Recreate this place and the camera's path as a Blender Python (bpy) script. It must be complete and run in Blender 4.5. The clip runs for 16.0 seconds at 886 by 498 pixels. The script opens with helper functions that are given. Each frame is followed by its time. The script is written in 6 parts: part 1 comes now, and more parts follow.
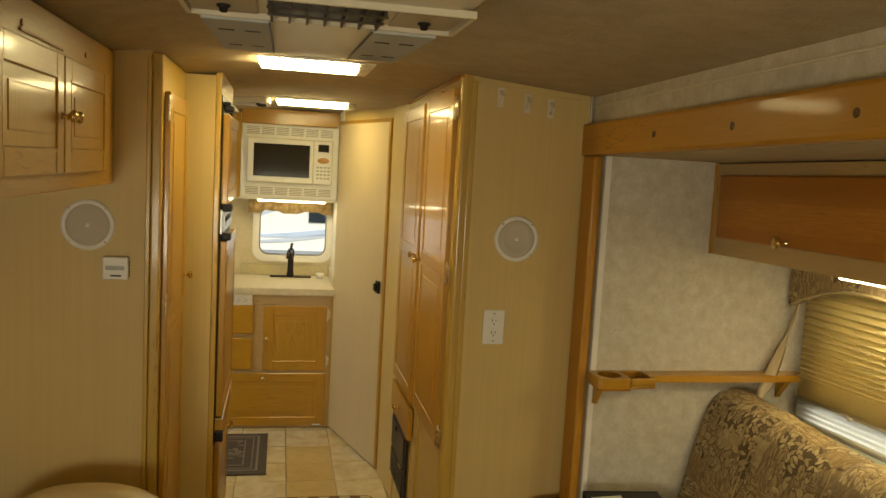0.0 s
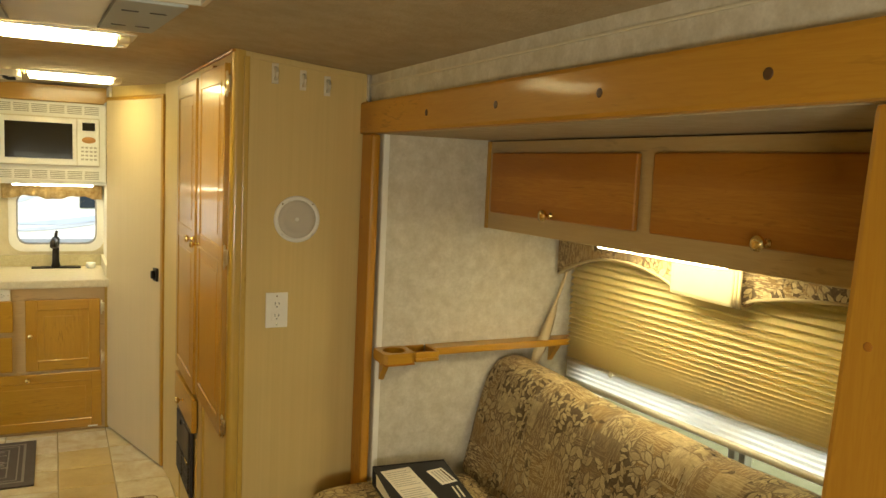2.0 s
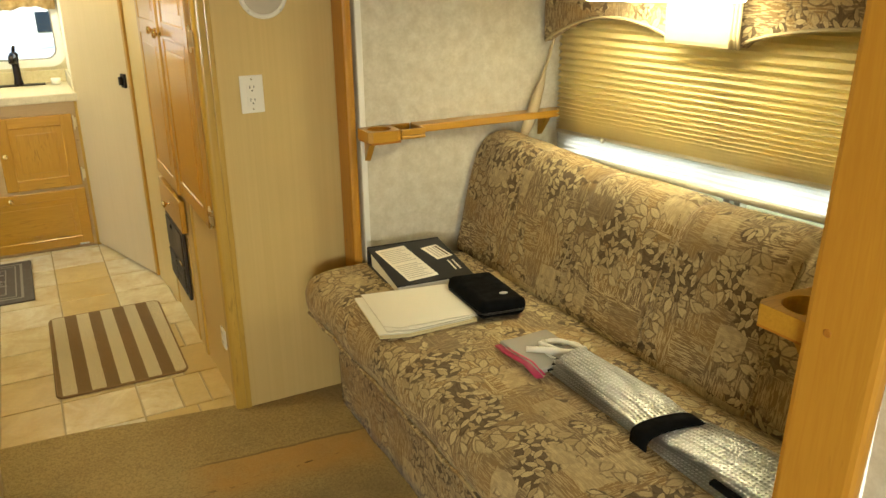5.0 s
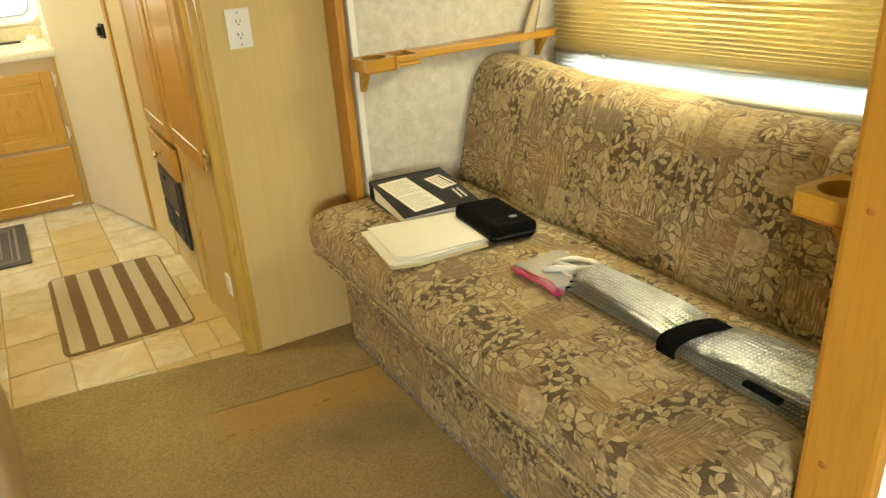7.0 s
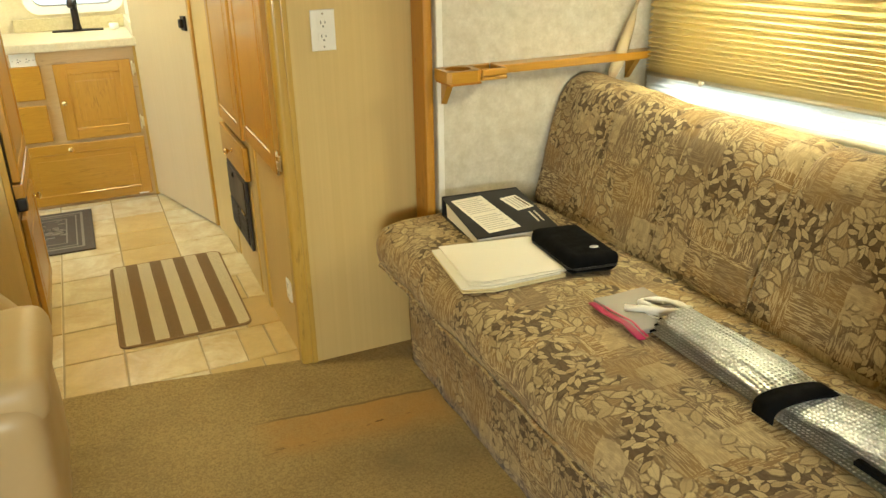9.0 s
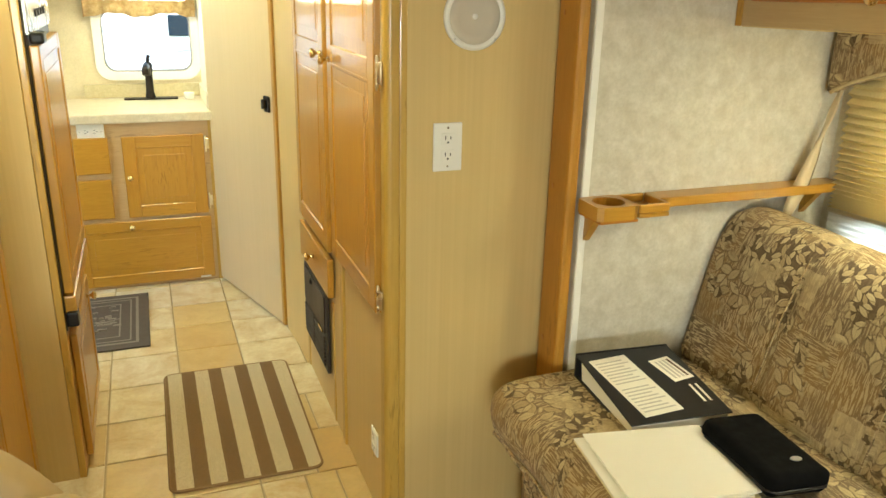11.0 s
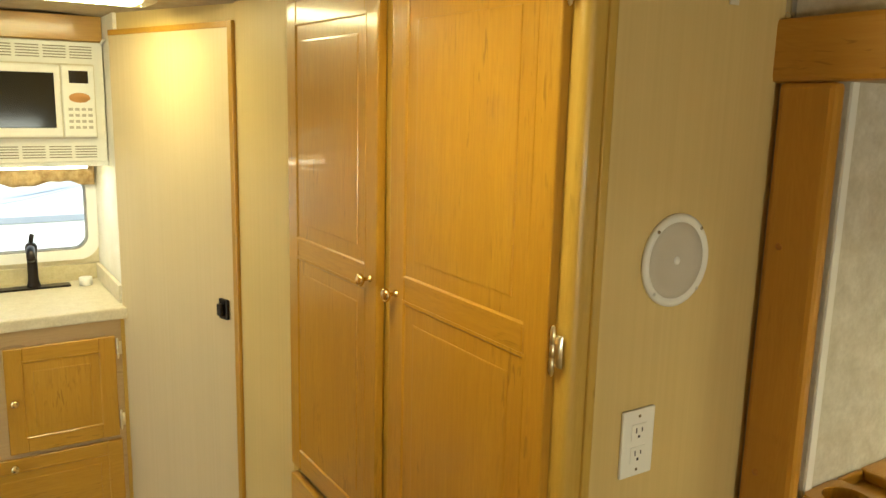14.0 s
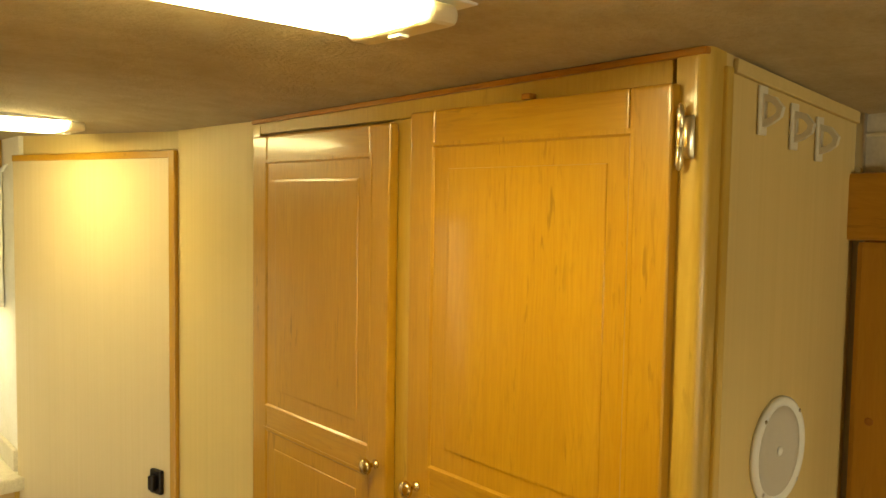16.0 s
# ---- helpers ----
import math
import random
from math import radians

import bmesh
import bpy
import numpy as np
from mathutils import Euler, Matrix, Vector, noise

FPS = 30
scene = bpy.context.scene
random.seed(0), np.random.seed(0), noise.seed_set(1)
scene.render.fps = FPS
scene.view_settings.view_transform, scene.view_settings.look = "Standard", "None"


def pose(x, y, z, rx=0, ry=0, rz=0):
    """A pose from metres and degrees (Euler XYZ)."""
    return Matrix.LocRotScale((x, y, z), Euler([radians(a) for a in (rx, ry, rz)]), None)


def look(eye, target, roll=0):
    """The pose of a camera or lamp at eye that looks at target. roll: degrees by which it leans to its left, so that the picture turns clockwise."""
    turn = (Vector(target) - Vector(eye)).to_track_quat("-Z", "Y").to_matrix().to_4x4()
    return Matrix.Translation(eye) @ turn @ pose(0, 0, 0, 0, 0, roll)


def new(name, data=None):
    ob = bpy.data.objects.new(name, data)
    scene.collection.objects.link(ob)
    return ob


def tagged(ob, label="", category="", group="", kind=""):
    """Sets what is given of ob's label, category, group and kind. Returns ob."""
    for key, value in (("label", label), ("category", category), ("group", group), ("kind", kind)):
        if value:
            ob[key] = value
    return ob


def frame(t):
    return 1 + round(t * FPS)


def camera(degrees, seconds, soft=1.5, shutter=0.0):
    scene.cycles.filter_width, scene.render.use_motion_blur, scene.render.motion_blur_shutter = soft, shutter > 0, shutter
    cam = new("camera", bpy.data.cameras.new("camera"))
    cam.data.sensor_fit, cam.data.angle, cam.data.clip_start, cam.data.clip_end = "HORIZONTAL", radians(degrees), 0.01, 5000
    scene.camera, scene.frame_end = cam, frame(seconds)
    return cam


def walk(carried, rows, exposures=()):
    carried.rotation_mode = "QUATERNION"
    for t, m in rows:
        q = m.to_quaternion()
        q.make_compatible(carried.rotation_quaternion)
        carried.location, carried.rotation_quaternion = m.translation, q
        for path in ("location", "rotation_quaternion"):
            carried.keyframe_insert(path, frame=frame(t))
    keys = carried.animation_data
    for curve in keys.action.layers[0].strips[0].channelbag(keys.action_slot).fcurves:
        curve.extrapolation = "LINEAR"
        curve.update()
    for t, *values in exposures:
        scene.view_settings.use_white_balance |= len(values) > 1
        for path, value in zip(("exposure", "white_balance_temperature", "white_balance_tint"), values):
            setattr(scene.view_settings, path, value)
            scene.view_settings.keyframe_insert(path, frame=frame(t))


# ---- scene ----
cam = camera(58.9, 16.0)
PATH = [
    (0, (0.098, -0.06, 1.633), (0.503, 1.887, 1.427), 3.2),
    (0.5, (0.109, -0.064, 1.633), (0.657, 1.846, 1.41), 3.2),
    (1, (0.134, -0.068, 1.631), (0.829, 1.794, 1.405), 2.8),
    (1.5, (0.149, -0.068, 1.634), (0.943, 1.753, 1.401), 2.9),
    (2, (0.153, -0.059, 1.633), (1.042, 1.717, 1.402), 2.8),
    (2.5, (0.157, -0.05, 1.622), (1.069, 1.709, 1.355), 2.2),
    (3, (0.168, -0.038, 1.589), (1.07, 1.706, 1.208), 1.3),
    (3.5, (0.176, -0.031, 1.56), (1.061, 1.695, 1.074), 0.6),
    (4, (0.185, -0.023, 1.532), (1.062, 1.684, 0.968), 0.3),
    (4.5, (0.185, -0.016, 1.505), (1.067, 1.663, 0.873), -0.2),
    (4.7, (0.182, -0.02, 1.492), (1.062, 1.653, 0.84), -0.3),
    (6.8, (0.162, 0.027, 1.4), (1.037, 1.648, 0.622), -4.4),
    (7, (0.149, 0.028, 1.399), (1.016, 1.645, 0.602), -4.2),
    (7.5, (0.143, 0.031, 1.387), (0.972, 1.662, 0.579), -4.7),
    (8, (0.131, 0.02, 1.389), (0.944, 1.664, 0.592), -3.3),
    (8.5, (0.125, 0.044, 1.396), (0.928, 1.689, 0.589), -1.7),
    (9, (0.149, 0.157, 1.392), (0.905, 1.841, 0.623), -1.1),
    (9.5, (0.188, 0.307, 1.438), (0.853, 2.044, 0.703), 0.1),
    (9.7, (0.189, 0.339, 1.453), (0.823, 2.094, 0.732), 0.7),
    (11.8, (0.061, 1.03, 1.491), (0.755, 2.798, 0.864), 1.5),
    (12, (0.033, 1.101, 1.495), (0.731, 2.866, 0.864), 1.0),
    (12.5, (-0.009, 1.27, 1.522), (0.77, 3.018, 0.941), 0.8),
    (13, (-0.023, 1.392, 1.555), (0.869, 3.099, 1.013), 1.9),
    (13.5, (-0.065, 1.491, 1.604), (0.865, 3.194, 1.121), 2.6),
    (14, (-0.128, 1.626, 1.654), (0.941, 3.275, 1.283), 1.4),
    (14.5, (-0.182, 1.72, 1.682), (1.019, 3.295, 1.408), 0.9),
    (15, (-0.19, 1.797, 1.715), (1.095, 3.314, 1.498), 0.6),
    (15.5, (-0.192, 1.892, 1.741), (1.101, 3.411, 1.587), 0.7),
    (16, (-0.201, 1.98, 1.749), (1.126, 3.472, 1.629), 0.9),
]
EXPOSURES = [(0, 0.0, 7400, 3), (2, 0.45, 7000, 1), (4.5, 0.9, 6500, -1), (7, 1.36, 6000, -3), (9.5, 1.34, 6000, -3), (12, 1.2, 5500, -3), (14, 0.78, 6300, -2), (16, 0.68, 7700, -3)]
walk(cam, [(t, look(eye, target, roll)) for t, eye, target, roll in PATH], EXPOSURES)

# ---- world, sun and daylight ----
world = bpy.data.worlds.new("sky")
scene.world = world
world.use_nodes = True
wn = world.node_tree
sky = wn.nodes.new("ShaderNodeTexSky")
sky.sky_type, sky.sun_disc = "NISHITA", False
sky.sun_elevation, sky.sun_rotation = radians(48), radians(200)
bg = wn.nodes["Background"]
bg.inputs["Strength"].default_value = 0.15
wn.links.new(sky.outputs[0], bg.inputs["Color"])
sun = new("sun", bpy.data.lights.new("sun", "SUN"))
sun.data.energy, sun.data.angle, sun.data.color = 5.0, radians(0.5), (1.0, 0.95, 0.87)
sun.matrix_world = look((3.0, -6.0, 8.0), (0, 0, 0))
LAMP, TUBE, HOOD, CAB = 33.0, 23.0, 13.0, 6.0


def window_lamp(name, eye, target, w, h, energy, colour):
    """An area lamp for daylight, at an opening or near it."""
    data = bpy.data.lights.new(name, "AREA")
    data.shape, data.size, data.size_y, data.energy, data.color = "RECTANGLE", w, h, energy, colour
    ob = new(name, data)
    ob.matrix_world = look(eye, target)
    return ob


window_lamp("windscreen_daylight", (0.15, -2.06, 1.19), (0.15, 2.0, 0.75), 1.5, 0.28, CAB, (1.0, 0.95, 0.84))
window_lamp("slide_window_daylight", (2.30, 1.48, 1.62), (1.9, 1.48, 1.0), 1.5, 0.45, 11.0, (0.95, 0.98, 1.0))
# fill lamp added by an unseen cab opening, to brighten the right end panel
window_lamp("cab_side_fill", (-0.60, -1.35, 1.05), (0.9, 0.1, 0.75), 0.7, 0.5, 22.0, (1.0, 0.95, 0.84))
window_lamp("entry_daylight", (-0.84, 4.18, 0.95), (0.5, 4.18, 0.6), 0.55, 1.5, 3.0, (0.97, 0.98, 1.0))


# ---- materials ----
def material(name, rough=0.5, metal=0.0, coat=0.0):
    m = bpy.data.materials.new(name)
    m.use_nodes = True
    t = m.node_tree
    b = t.nodes["Principled BSDF"]
    b.inputs["Roughness"].default_value, b.inputs["Metallic"].default_value = rough, metal
    b.inputs["Coat Weight"].default_value = coat
    b.inputs["Coat Roughness"].default_value = 0.09
    return m, t, b


def coords(t, scale=(1, 1, 1), shuffle=True):
    """Object coordinates, scaled, with a shift of their own for every object."""
    tc, mp = t.nodes.new("ShaderNodeTexCoord"), t.nodes.new("ShaderNodeMapping")
    mp.inputs["Scale"].default_value = scale
    t.links.new(tc.outputs["Object"], mp.inputs["Vector"])
    if shuffle:
        info, mul = t.nodes.new("ShaderNodeObjectInfo"), t.nodes.new("ShaderNodeMath")
        mul.operation, mul.inputs[1].default_value = "MULTIPLY", 37.0
        t.links.new(info.outputs["Random"], mul.inputs[0])
        comb = t.nodes.new("ShaderNodeCombineXYZ")
        for k in range(3):
            t.links.new(mul.outputs[0], comb.inputs[k])
        t.links.new(comb.outputs[0], mp.inputs["Location"])
    return mp.outputs[0]


def noise_tex(t, vec, scale, detail=4.0, rough=0.55, distort=0.0):
    n = t.nodes.new("ShaderNodeTexNoise")
    n.inputs["Scale"].default_value, n.inputs["Detail"].default_value = scale, detail
    n.inputs["Roughness"].default_value, n.inputs["Distortion"].default_value = rough, distort
    t.links.new(vec, n.inputs["Vector"])
    return n.outputs["Fac"]


def ramp(t, fac, stops):
    r = t.nodes.new("ShaderNodeValToRGB")
    e = r.color_ramp.elements
    while len(e) < len(stops):
        e.new(0.5)
    for el, (p, c) in zip(e, stops):
        el.position, el.color = p, (*c, 1) if len(c) == 3 else c
    t.links.new(fac, r.inputs[0])
    return r.outputs[0]


def mix(t, fac, a, b, mode="MIX"):
    n = t.nodes.new("ShaderNodeMix")
    n.data_type, n.blend_type = "RGBA", mode
    for sock, v in ((n.inputs[0], fac), (n.inputs[6], a), (n.inputs[7], b)):
        if isinstance(v, (int, float)):
            sock.default_value = v
        elif isinstance(v, tuple):
            sock.default_value = (*v, 1)
        else:
            t.links.new(v, sock)
    return n.outputs[2]


def math_node(t, op, a, b=0.0):
    n = t.nodes.new("ShaderNodeMath")
    n.operation = op
    for sock, v in zip(n.inputs, (a, b)):
        if isinstance(v, (int, float)):
            sock.default_value = v
        else:
            t.links.new(v, sock)
    return n.outputs[0]


def bump(t, b, height, strength=0.2, dist=0.002):
    n = t.nodes.new("ShaderNodeBump")
    n.inputs["Strength"].default_value, n.inputs["Distance"].default_value = strength, dist
    t.links.new(height, n.inputs["Height"])
    t.links.new(n.outputs[0], b.inputs["Normal"])


def plain(name, colour, rough=0.5, metal=0.0, vary=0.12, scale=30.0, bumpy=0.05, coat=0.0):
    """A painted, moulded or metal surface with slight wear."""
    m, t, b = material(name, rough, metal, coat)
    v = coords(t)
    f = noise_tex(t, v, scale, 5)
    big = noise_tex(t, v, scale * 0.12, 3)
    c = mix(t, big, tuple(x * (1 - vary) for x in colour), tuple(min(1, x * (1 + vary * 0.5)) for x in colour))
    t.links.new(mix(t, f, c, tuple(x * (1 - vary * 0.6) for x in colour)), b.inputs["Base Color"])
    t.links.new(ramp(t, big, [(0.3, (rough * 0.8,) * 3), (0.7, (min(1, rough * 1.2),) * 3)]), b.inputs["Roughness"])
    if bumpy:
        bump(t, b, f, bumpy, 0.001)
    return m


def maple(name, grain, light=(0.515, 0.28, 0.030), dark=(0.40, 0.195, 0.018), rough=0.33, coat=0.35, board=0.0):
    """Varnished maple, with its grain along x, y or z; board: the width of glued boards stacked in z."""
    m, t, b = material(name, rough, 0, coat)

    def along(long, cross):
        return coords(t, tuple(long if a == grain else cross for a in "xyz"))
    fine = noise_tex(t, along(7.0, 150.0), 1.0, 4, 0.65)
    cloud = noise_tex(t, along(2.2, 9.0), 1.0, 6, 0.65)
    c = mix(t, ramp(t, cloud, [(0.3, (0, 0, 0)), (0.7, (1, 1, 1))]), mix(t, 0.45, dark, light), light)
    # growth lines, bent into arches
    line = math_node(t, "ABSOLUTE", math_node(t, "SINE", math_node(t, "MULTIPLY", noise_tex(t, along(1.3, 13.0), 1.0, 4, 0.55, 0.4), 60.0)))
    c = mix(t, ramp(t, line, [(0.0, (0.42, 0.42, 0.42)), (0.6, (0.1, 0.1, 0.1)), (1.0, (0, 0, 0))]), c, dark)
    c = mix(t, ramp(t, fine, [(0.36, (0.5, 0.5, 0.5)), (0.62, (0, 0, 0))]), c, dark)
    # short mineral flecks, gathered in a few places
    fleck = ramp(t, noise_tex(t, along(16.0, 105.0), 1.0, 2, 0.5, 0.6), [(0.58, (0, 0, 0)), (0.68, (1, 1, 1))])
    few = ramp(t, noise_tex(t, along(2.6, 9.0), 1.0, 2), [(0.50, (0, 0, 0)), (0.66, (0.5, 0.5, 0.5))])
    c = mix(t, mix(t, 1.0, fleck, few, "MULTIPLY"), c, tuple(x * 0.42 for x in dark))
    if board:
        tc, sep, wn_ = t.nodes.new("ShaderNodeTexCoord"), t.nodes.new("ShaderNodeSeparateXYZ"), t.nodes.new("ShaderNodeTexWhiteNoise")
        wn_.noise_dimensions = "1D"
        t.links.new(tc.outputs["Object"], sep.inputs[0])
        t.links.new(math_node(t, "FLOOR", math_node(t, "DIVIDE", sep.outputs["Z"], board)), wn_.inputs["W"])
        c = mix(t, ramp(t, wn_.outputs["Value"], [(0.2, (0, 0, 0)), (0.9, (0.55, 0.55, 0.55))]), c, dark)
    t.links.new(c, b.inputs["Base Color"])
    bump(t, b, fine, 0.05, 0.0006)
    return m


def panelling(name, grain="z", light=(0.65, 0.488, 0.205), dark=(0.595, 0.44, 0.175)):
    """Pale printed wood panelling with fine streaks."""
    m, t, b = material(name, 0.5)
    streak = noise_tex(t, coords(t, tuple(1.0 if a == grain else 110.0 for a in "xyz"), False), 1.0, 4, 0.6)
    broad = noise_tex(t, coords(t, tuple(0.7 if a == grain else 9.0 for a in "xyz"), False), 1.0, 3)
    dust = noise_tex(t, coords(t, (1, 1, 1), False), 2.2, 4)
    c = mix(t, ramp(t, streak, [(0.3, (0, 0, 0)), (0.7, (1, 1, 1))]), dark, light)
    c = mix(t, ramp(t, broad, [(0.35, (0, 0, 0)), (0.7, (0.4, 0.4, 0.4))]), c, dark)
    c = mix(t, ramp(t, dust, [(0.45, (0, 0, 0)), (0.75, (0.22, 0.22, 0.22))]), c, tuple(x * 0.75 for x in dark))
    t.links.new(c, b.inputs["Base Color"])
    bump(t, b, streak, 0.05, 0.0006)
    return m


def mottled(name, a, b_, scale, rough, bump_strength, fine=120.0):
    """Two colours in clouds, with fine relief."""
    m, t, b = material(name, rough)
    v = coords(t, (1, 1, 1), False)
    cloud, speck = noise_tex(t, v, scale, 6, 0.65), noise_tex(t, v, fine, 3, 0.7)
    c = mix(t, ramp(t, cloud, [(0.35, (0, 0, 0)), (0.65, (1, 1, 1))]), a, b_)
    c = mix(t, ramp(t, speck, [(0.3, (0.3, 0.3, 0.3)), (0.6, (0, 0, 0))]), c, tuple(x * 0.72 for x in a))
    t.links.new(c, b.inputs["Base Color"])
    bump(t, b, speck, bump_strength, 0.003)
    return m


def sofa_cloth(name):
    """Tapestry of leaf sprays, straw strokes and worn blocks in tan, taupe and cream, laid out along the cloth."""
    m, t, b = material(name, 0.9)
    b.inputs["Sheen Weight"].default_value = 0.08
    uv = t.nodes.new("ShaderNodeTexCoord").outputs["UV"]

    def moved(scale, shift=(0, 0, 0)):
        mp = t.nodes.new("ShaderNodeMapping")
        mp.inputs["Scale"].default_value, mp.inputs["Location"].default_value = scale, shift
        t.links.new(uv, mp.inputs["Vector"])
        return mp.outputs[0]

    def grey(*pairs):
        return [(p, (q, q, q)) for p, q in pairs]

    def both(a, c_):
        return mix(t, 1.0, a, c_, "MULTIPLY")
    one = moved((1, 1, 1))
    stipple = noise_tex(t, one, 330.0, 2, 0.6)
    warp = t.nodes.new("ShaderNodeTexNoise")
    warp.inputs["Scale"].default_value, warp.inputs["Detail"].default_value = 38.0, 4.0
    t.links.new(one, warp.inputs["Vector"])
    bend = t.nodes.new("ShaderNodeMix")
    bend.data_type, bend.blend_type = "RGBA", "LINEAR_LIGHT"
    bend.inputs[0].default_value = 0.008
    t.links.new(one, bend.inputs[6])
    t.links.new(warp.outputs["Color"], bend.inputs[7])
    ragged = bend.outputs[2]

    def blocks(w, h, shift):
        n, off = t.nodes.new("ShaderNodeTexBrick"), t.nodes.new("ShaderNodeVectorMath")
        off.inputs[1].default_value = shift
        t.links.new(ragged, off.inputs[0])
        t.links.new(off.outputs[0], n.inputs["Vector"])
        n.offset, n.squash, n.squash_frequency = 0.37, 0.7, 3
        for k, v in (("Scale", 1.0), ("Mortar Size", 0.0), ("Brick Width", w), ("Row Height", h)):
            n.inputs[k].default_value = v
        n.inputs["Color1"].default_value, n.inputs["Color2"].default_value = (0, 0, 0, 1), (1, 1, 1, 1)
        return n.outputs["Color"]

    def leaf(scale, length, width, shift, loose=0.75):
        """Pointed leaves turned every way: their body, dark rim, midrib and tone."""
        vec = moved((1, 1, 1), shift)
        n = t.nodes.new("ShaderNodeTexVoronoi")
        n.voronoi_dimensions = "2D"
        n.inputs["Scale"].default_value, n.inputs["Randomness"].default_value = scale, loose
        t.links.new(vec, n.inputs["Vector"])
        diff, rot = t.nodes.new("ShaderNodeVectorMath"), t.nodes.new("ShaderNodeVectorRotate")
        diff.operation, rot.rotation_type = "SUBTRACT", "Z_AXIS"
        t.links.new(vec, diff.inputs[0])
        t.links.new(n.outputs["Position"], diff.inputs[1])
        sep, col = t.nodes.new("ShaderNodeSeparateXYZ"), t.nodes.new("ShaderNodeSeparateXYZ")
        t.links.new(n.outputs["Color"], col.inputs[0])
        t.links.new(diff.outputs[0], rot.inputs["Vector"])
        t.links.new(math_node(t, "MULTIPLY", col.outputs[0], 6.283), rot.inputs["Angle"])
        t.links.new(rot.outputs[0], sep.inputs[0])
        side = math_node(t, "DIVIDE", math_node(t, "ABSOLUTE", sep.outputs[1]), width)
        end = math_node(t, "POWER", math_node(t, "DIVIDE", math_node(t, "ABSOLUTE", sep.outputs[0]), length), 1.7)
        d_ = math_node(t, "ADD", math_node(t, "ADD", side, end), math_node(t, "MULTIPLY", math_node(t, "SUBTRACT", stipple, 0.5), 0.5))
        d_ = math_node(t, "MULTIPLY", d_, 0.5)
        vein = math_node(t, "SINE", math_node(t, "MULTIPLY", math_node(t, "ADD", sep.outputs[0], math_node(t, "ABSOLUTE", sep.outputs[1])), 1500.0))
        rib = mix(t, 0.75, ramp(t, side, grey((0.05, 0.45), (0.16, 1.0))), ramp(t, vein, grey((0.0, 0.72), (0.8, 1.0))))
        return ramp(t, d_, grey((0.46, 1), (0.51, 0))), ramp(t, d_, grey((0.60, 1), (0.75, 0))), rib, col.outputs[1]

    tan, taupe, dark, cream = (0.275, 0.174, 0.060), (0.188, 0.128, 0.062), (0.078, 0.048, 0.019), (0.64, 0.505, 0.265)
    c = mix(t, ramp(t, noise_tex(t, one, 5.0, 3), grey((0.42, 0), (0.58, 1))), tan, taupe)
    # straw strokes, run along or across by the block
    way = blocks(0.17, 0.105, (0, 0, 0))
    lie = noise_tex(t, moved((26, 250, 1)), 1.0, 3, 0.6, 0.5)
    stand = noise_tex(t, moved((250, 26, 1)), 1.0, 3, 0.6, 0.5)
    stroke = ramp(t, mix(t, ramp(t, way, grey((0.49, 0), (0.51, 1))), lie, stand), grey((0.505, 0), (0.54, 1)))
    some = ramp(t, blocks(0.21, 0.13, (0.07, 0.04, 0)), grey((0.0, 0.2), (0.5, 0.5), (1.0, 0.9)))
    c = mix(t, both(stroke, some), c, cream)
    # worn pale blocks with a faint print
    pale = ramp(t, blocks(0.115, 0.085, (0.31, 0.17, 0)), grey((0.80, 0), (0.82, 0.55)))
    faint = leaf(40.0, 0.016, 0.008, (0.4, 0.2, 0))
    c = mix(t, pale, c, mix(t, faint[0], tuple(x * 0.8 for x in cream), cream))
    # broad pale leaves over the ground
    where = ramp(t, noise_tex(t, moved((1, 1, 1), (3.1, 1.7, 0)), 6.0, 3, 0.55), grey((0.505, 0), (0.53, 1)))
    for scale, length, width, shift in ((21.0, 0.026, 0.0125, (0, 0, 0)), (23.0, 0.024, 0.011, (0.023, 0.017, 0))):
        body, rim, rib, tone = leaf(scale, length, width, shift)
        c = mix(t, both(both(rim, where), (0.7, 0.7, 0.7)), c, mix(t, 0.5, dark, taupe))
        c = mix(t, both(body, where), c, mix(t, 1.0, mix(t, tone, mix(t, 0.5, tan, cream), cream), rib, "MULTIPLY"))
    # small sprays on a dark ground
    where = ramp(t, noise_tex(t, moved((1, 1, 1), (7.3, 4.9, 0)), 7.5, 3, 0.6), grey((0.545, 0), (0.565, 1)))
    c = mix(t, both(where, (0.85, 0.85, 0.85)), c, dark)
    for scale, length, width, shift in ((36.0, 0.016, 0.0062, (0, 0, 0)), (33.0, 0.018, 0.0068, (0.013, 0.011, 0))):
        body, rim, rib, tone = leaf(scale, length, width, shift, 0.9)
        c = mix(t, both(both(rim, where), (0.6, 0.6, 0.6)), c, dark)
        c = mix(t, both(body, where), c, mix(t, 1.0, mix(t, tone, mix(t, 0.4, tan, cream), cream), rib, "MULTIPLY"))
    weave = noise_tex(t, one, 520.0, 2)
    c = mix(t, ramp(t, weave, grey((0.35, 0.15), (0.6, 0))), c, dark)
    t.links.new(c, b.inputs["Base Color"])
    bump(t, b, mix(t, 0.5, weave, stroke), 0.3, 0.001)
    return m


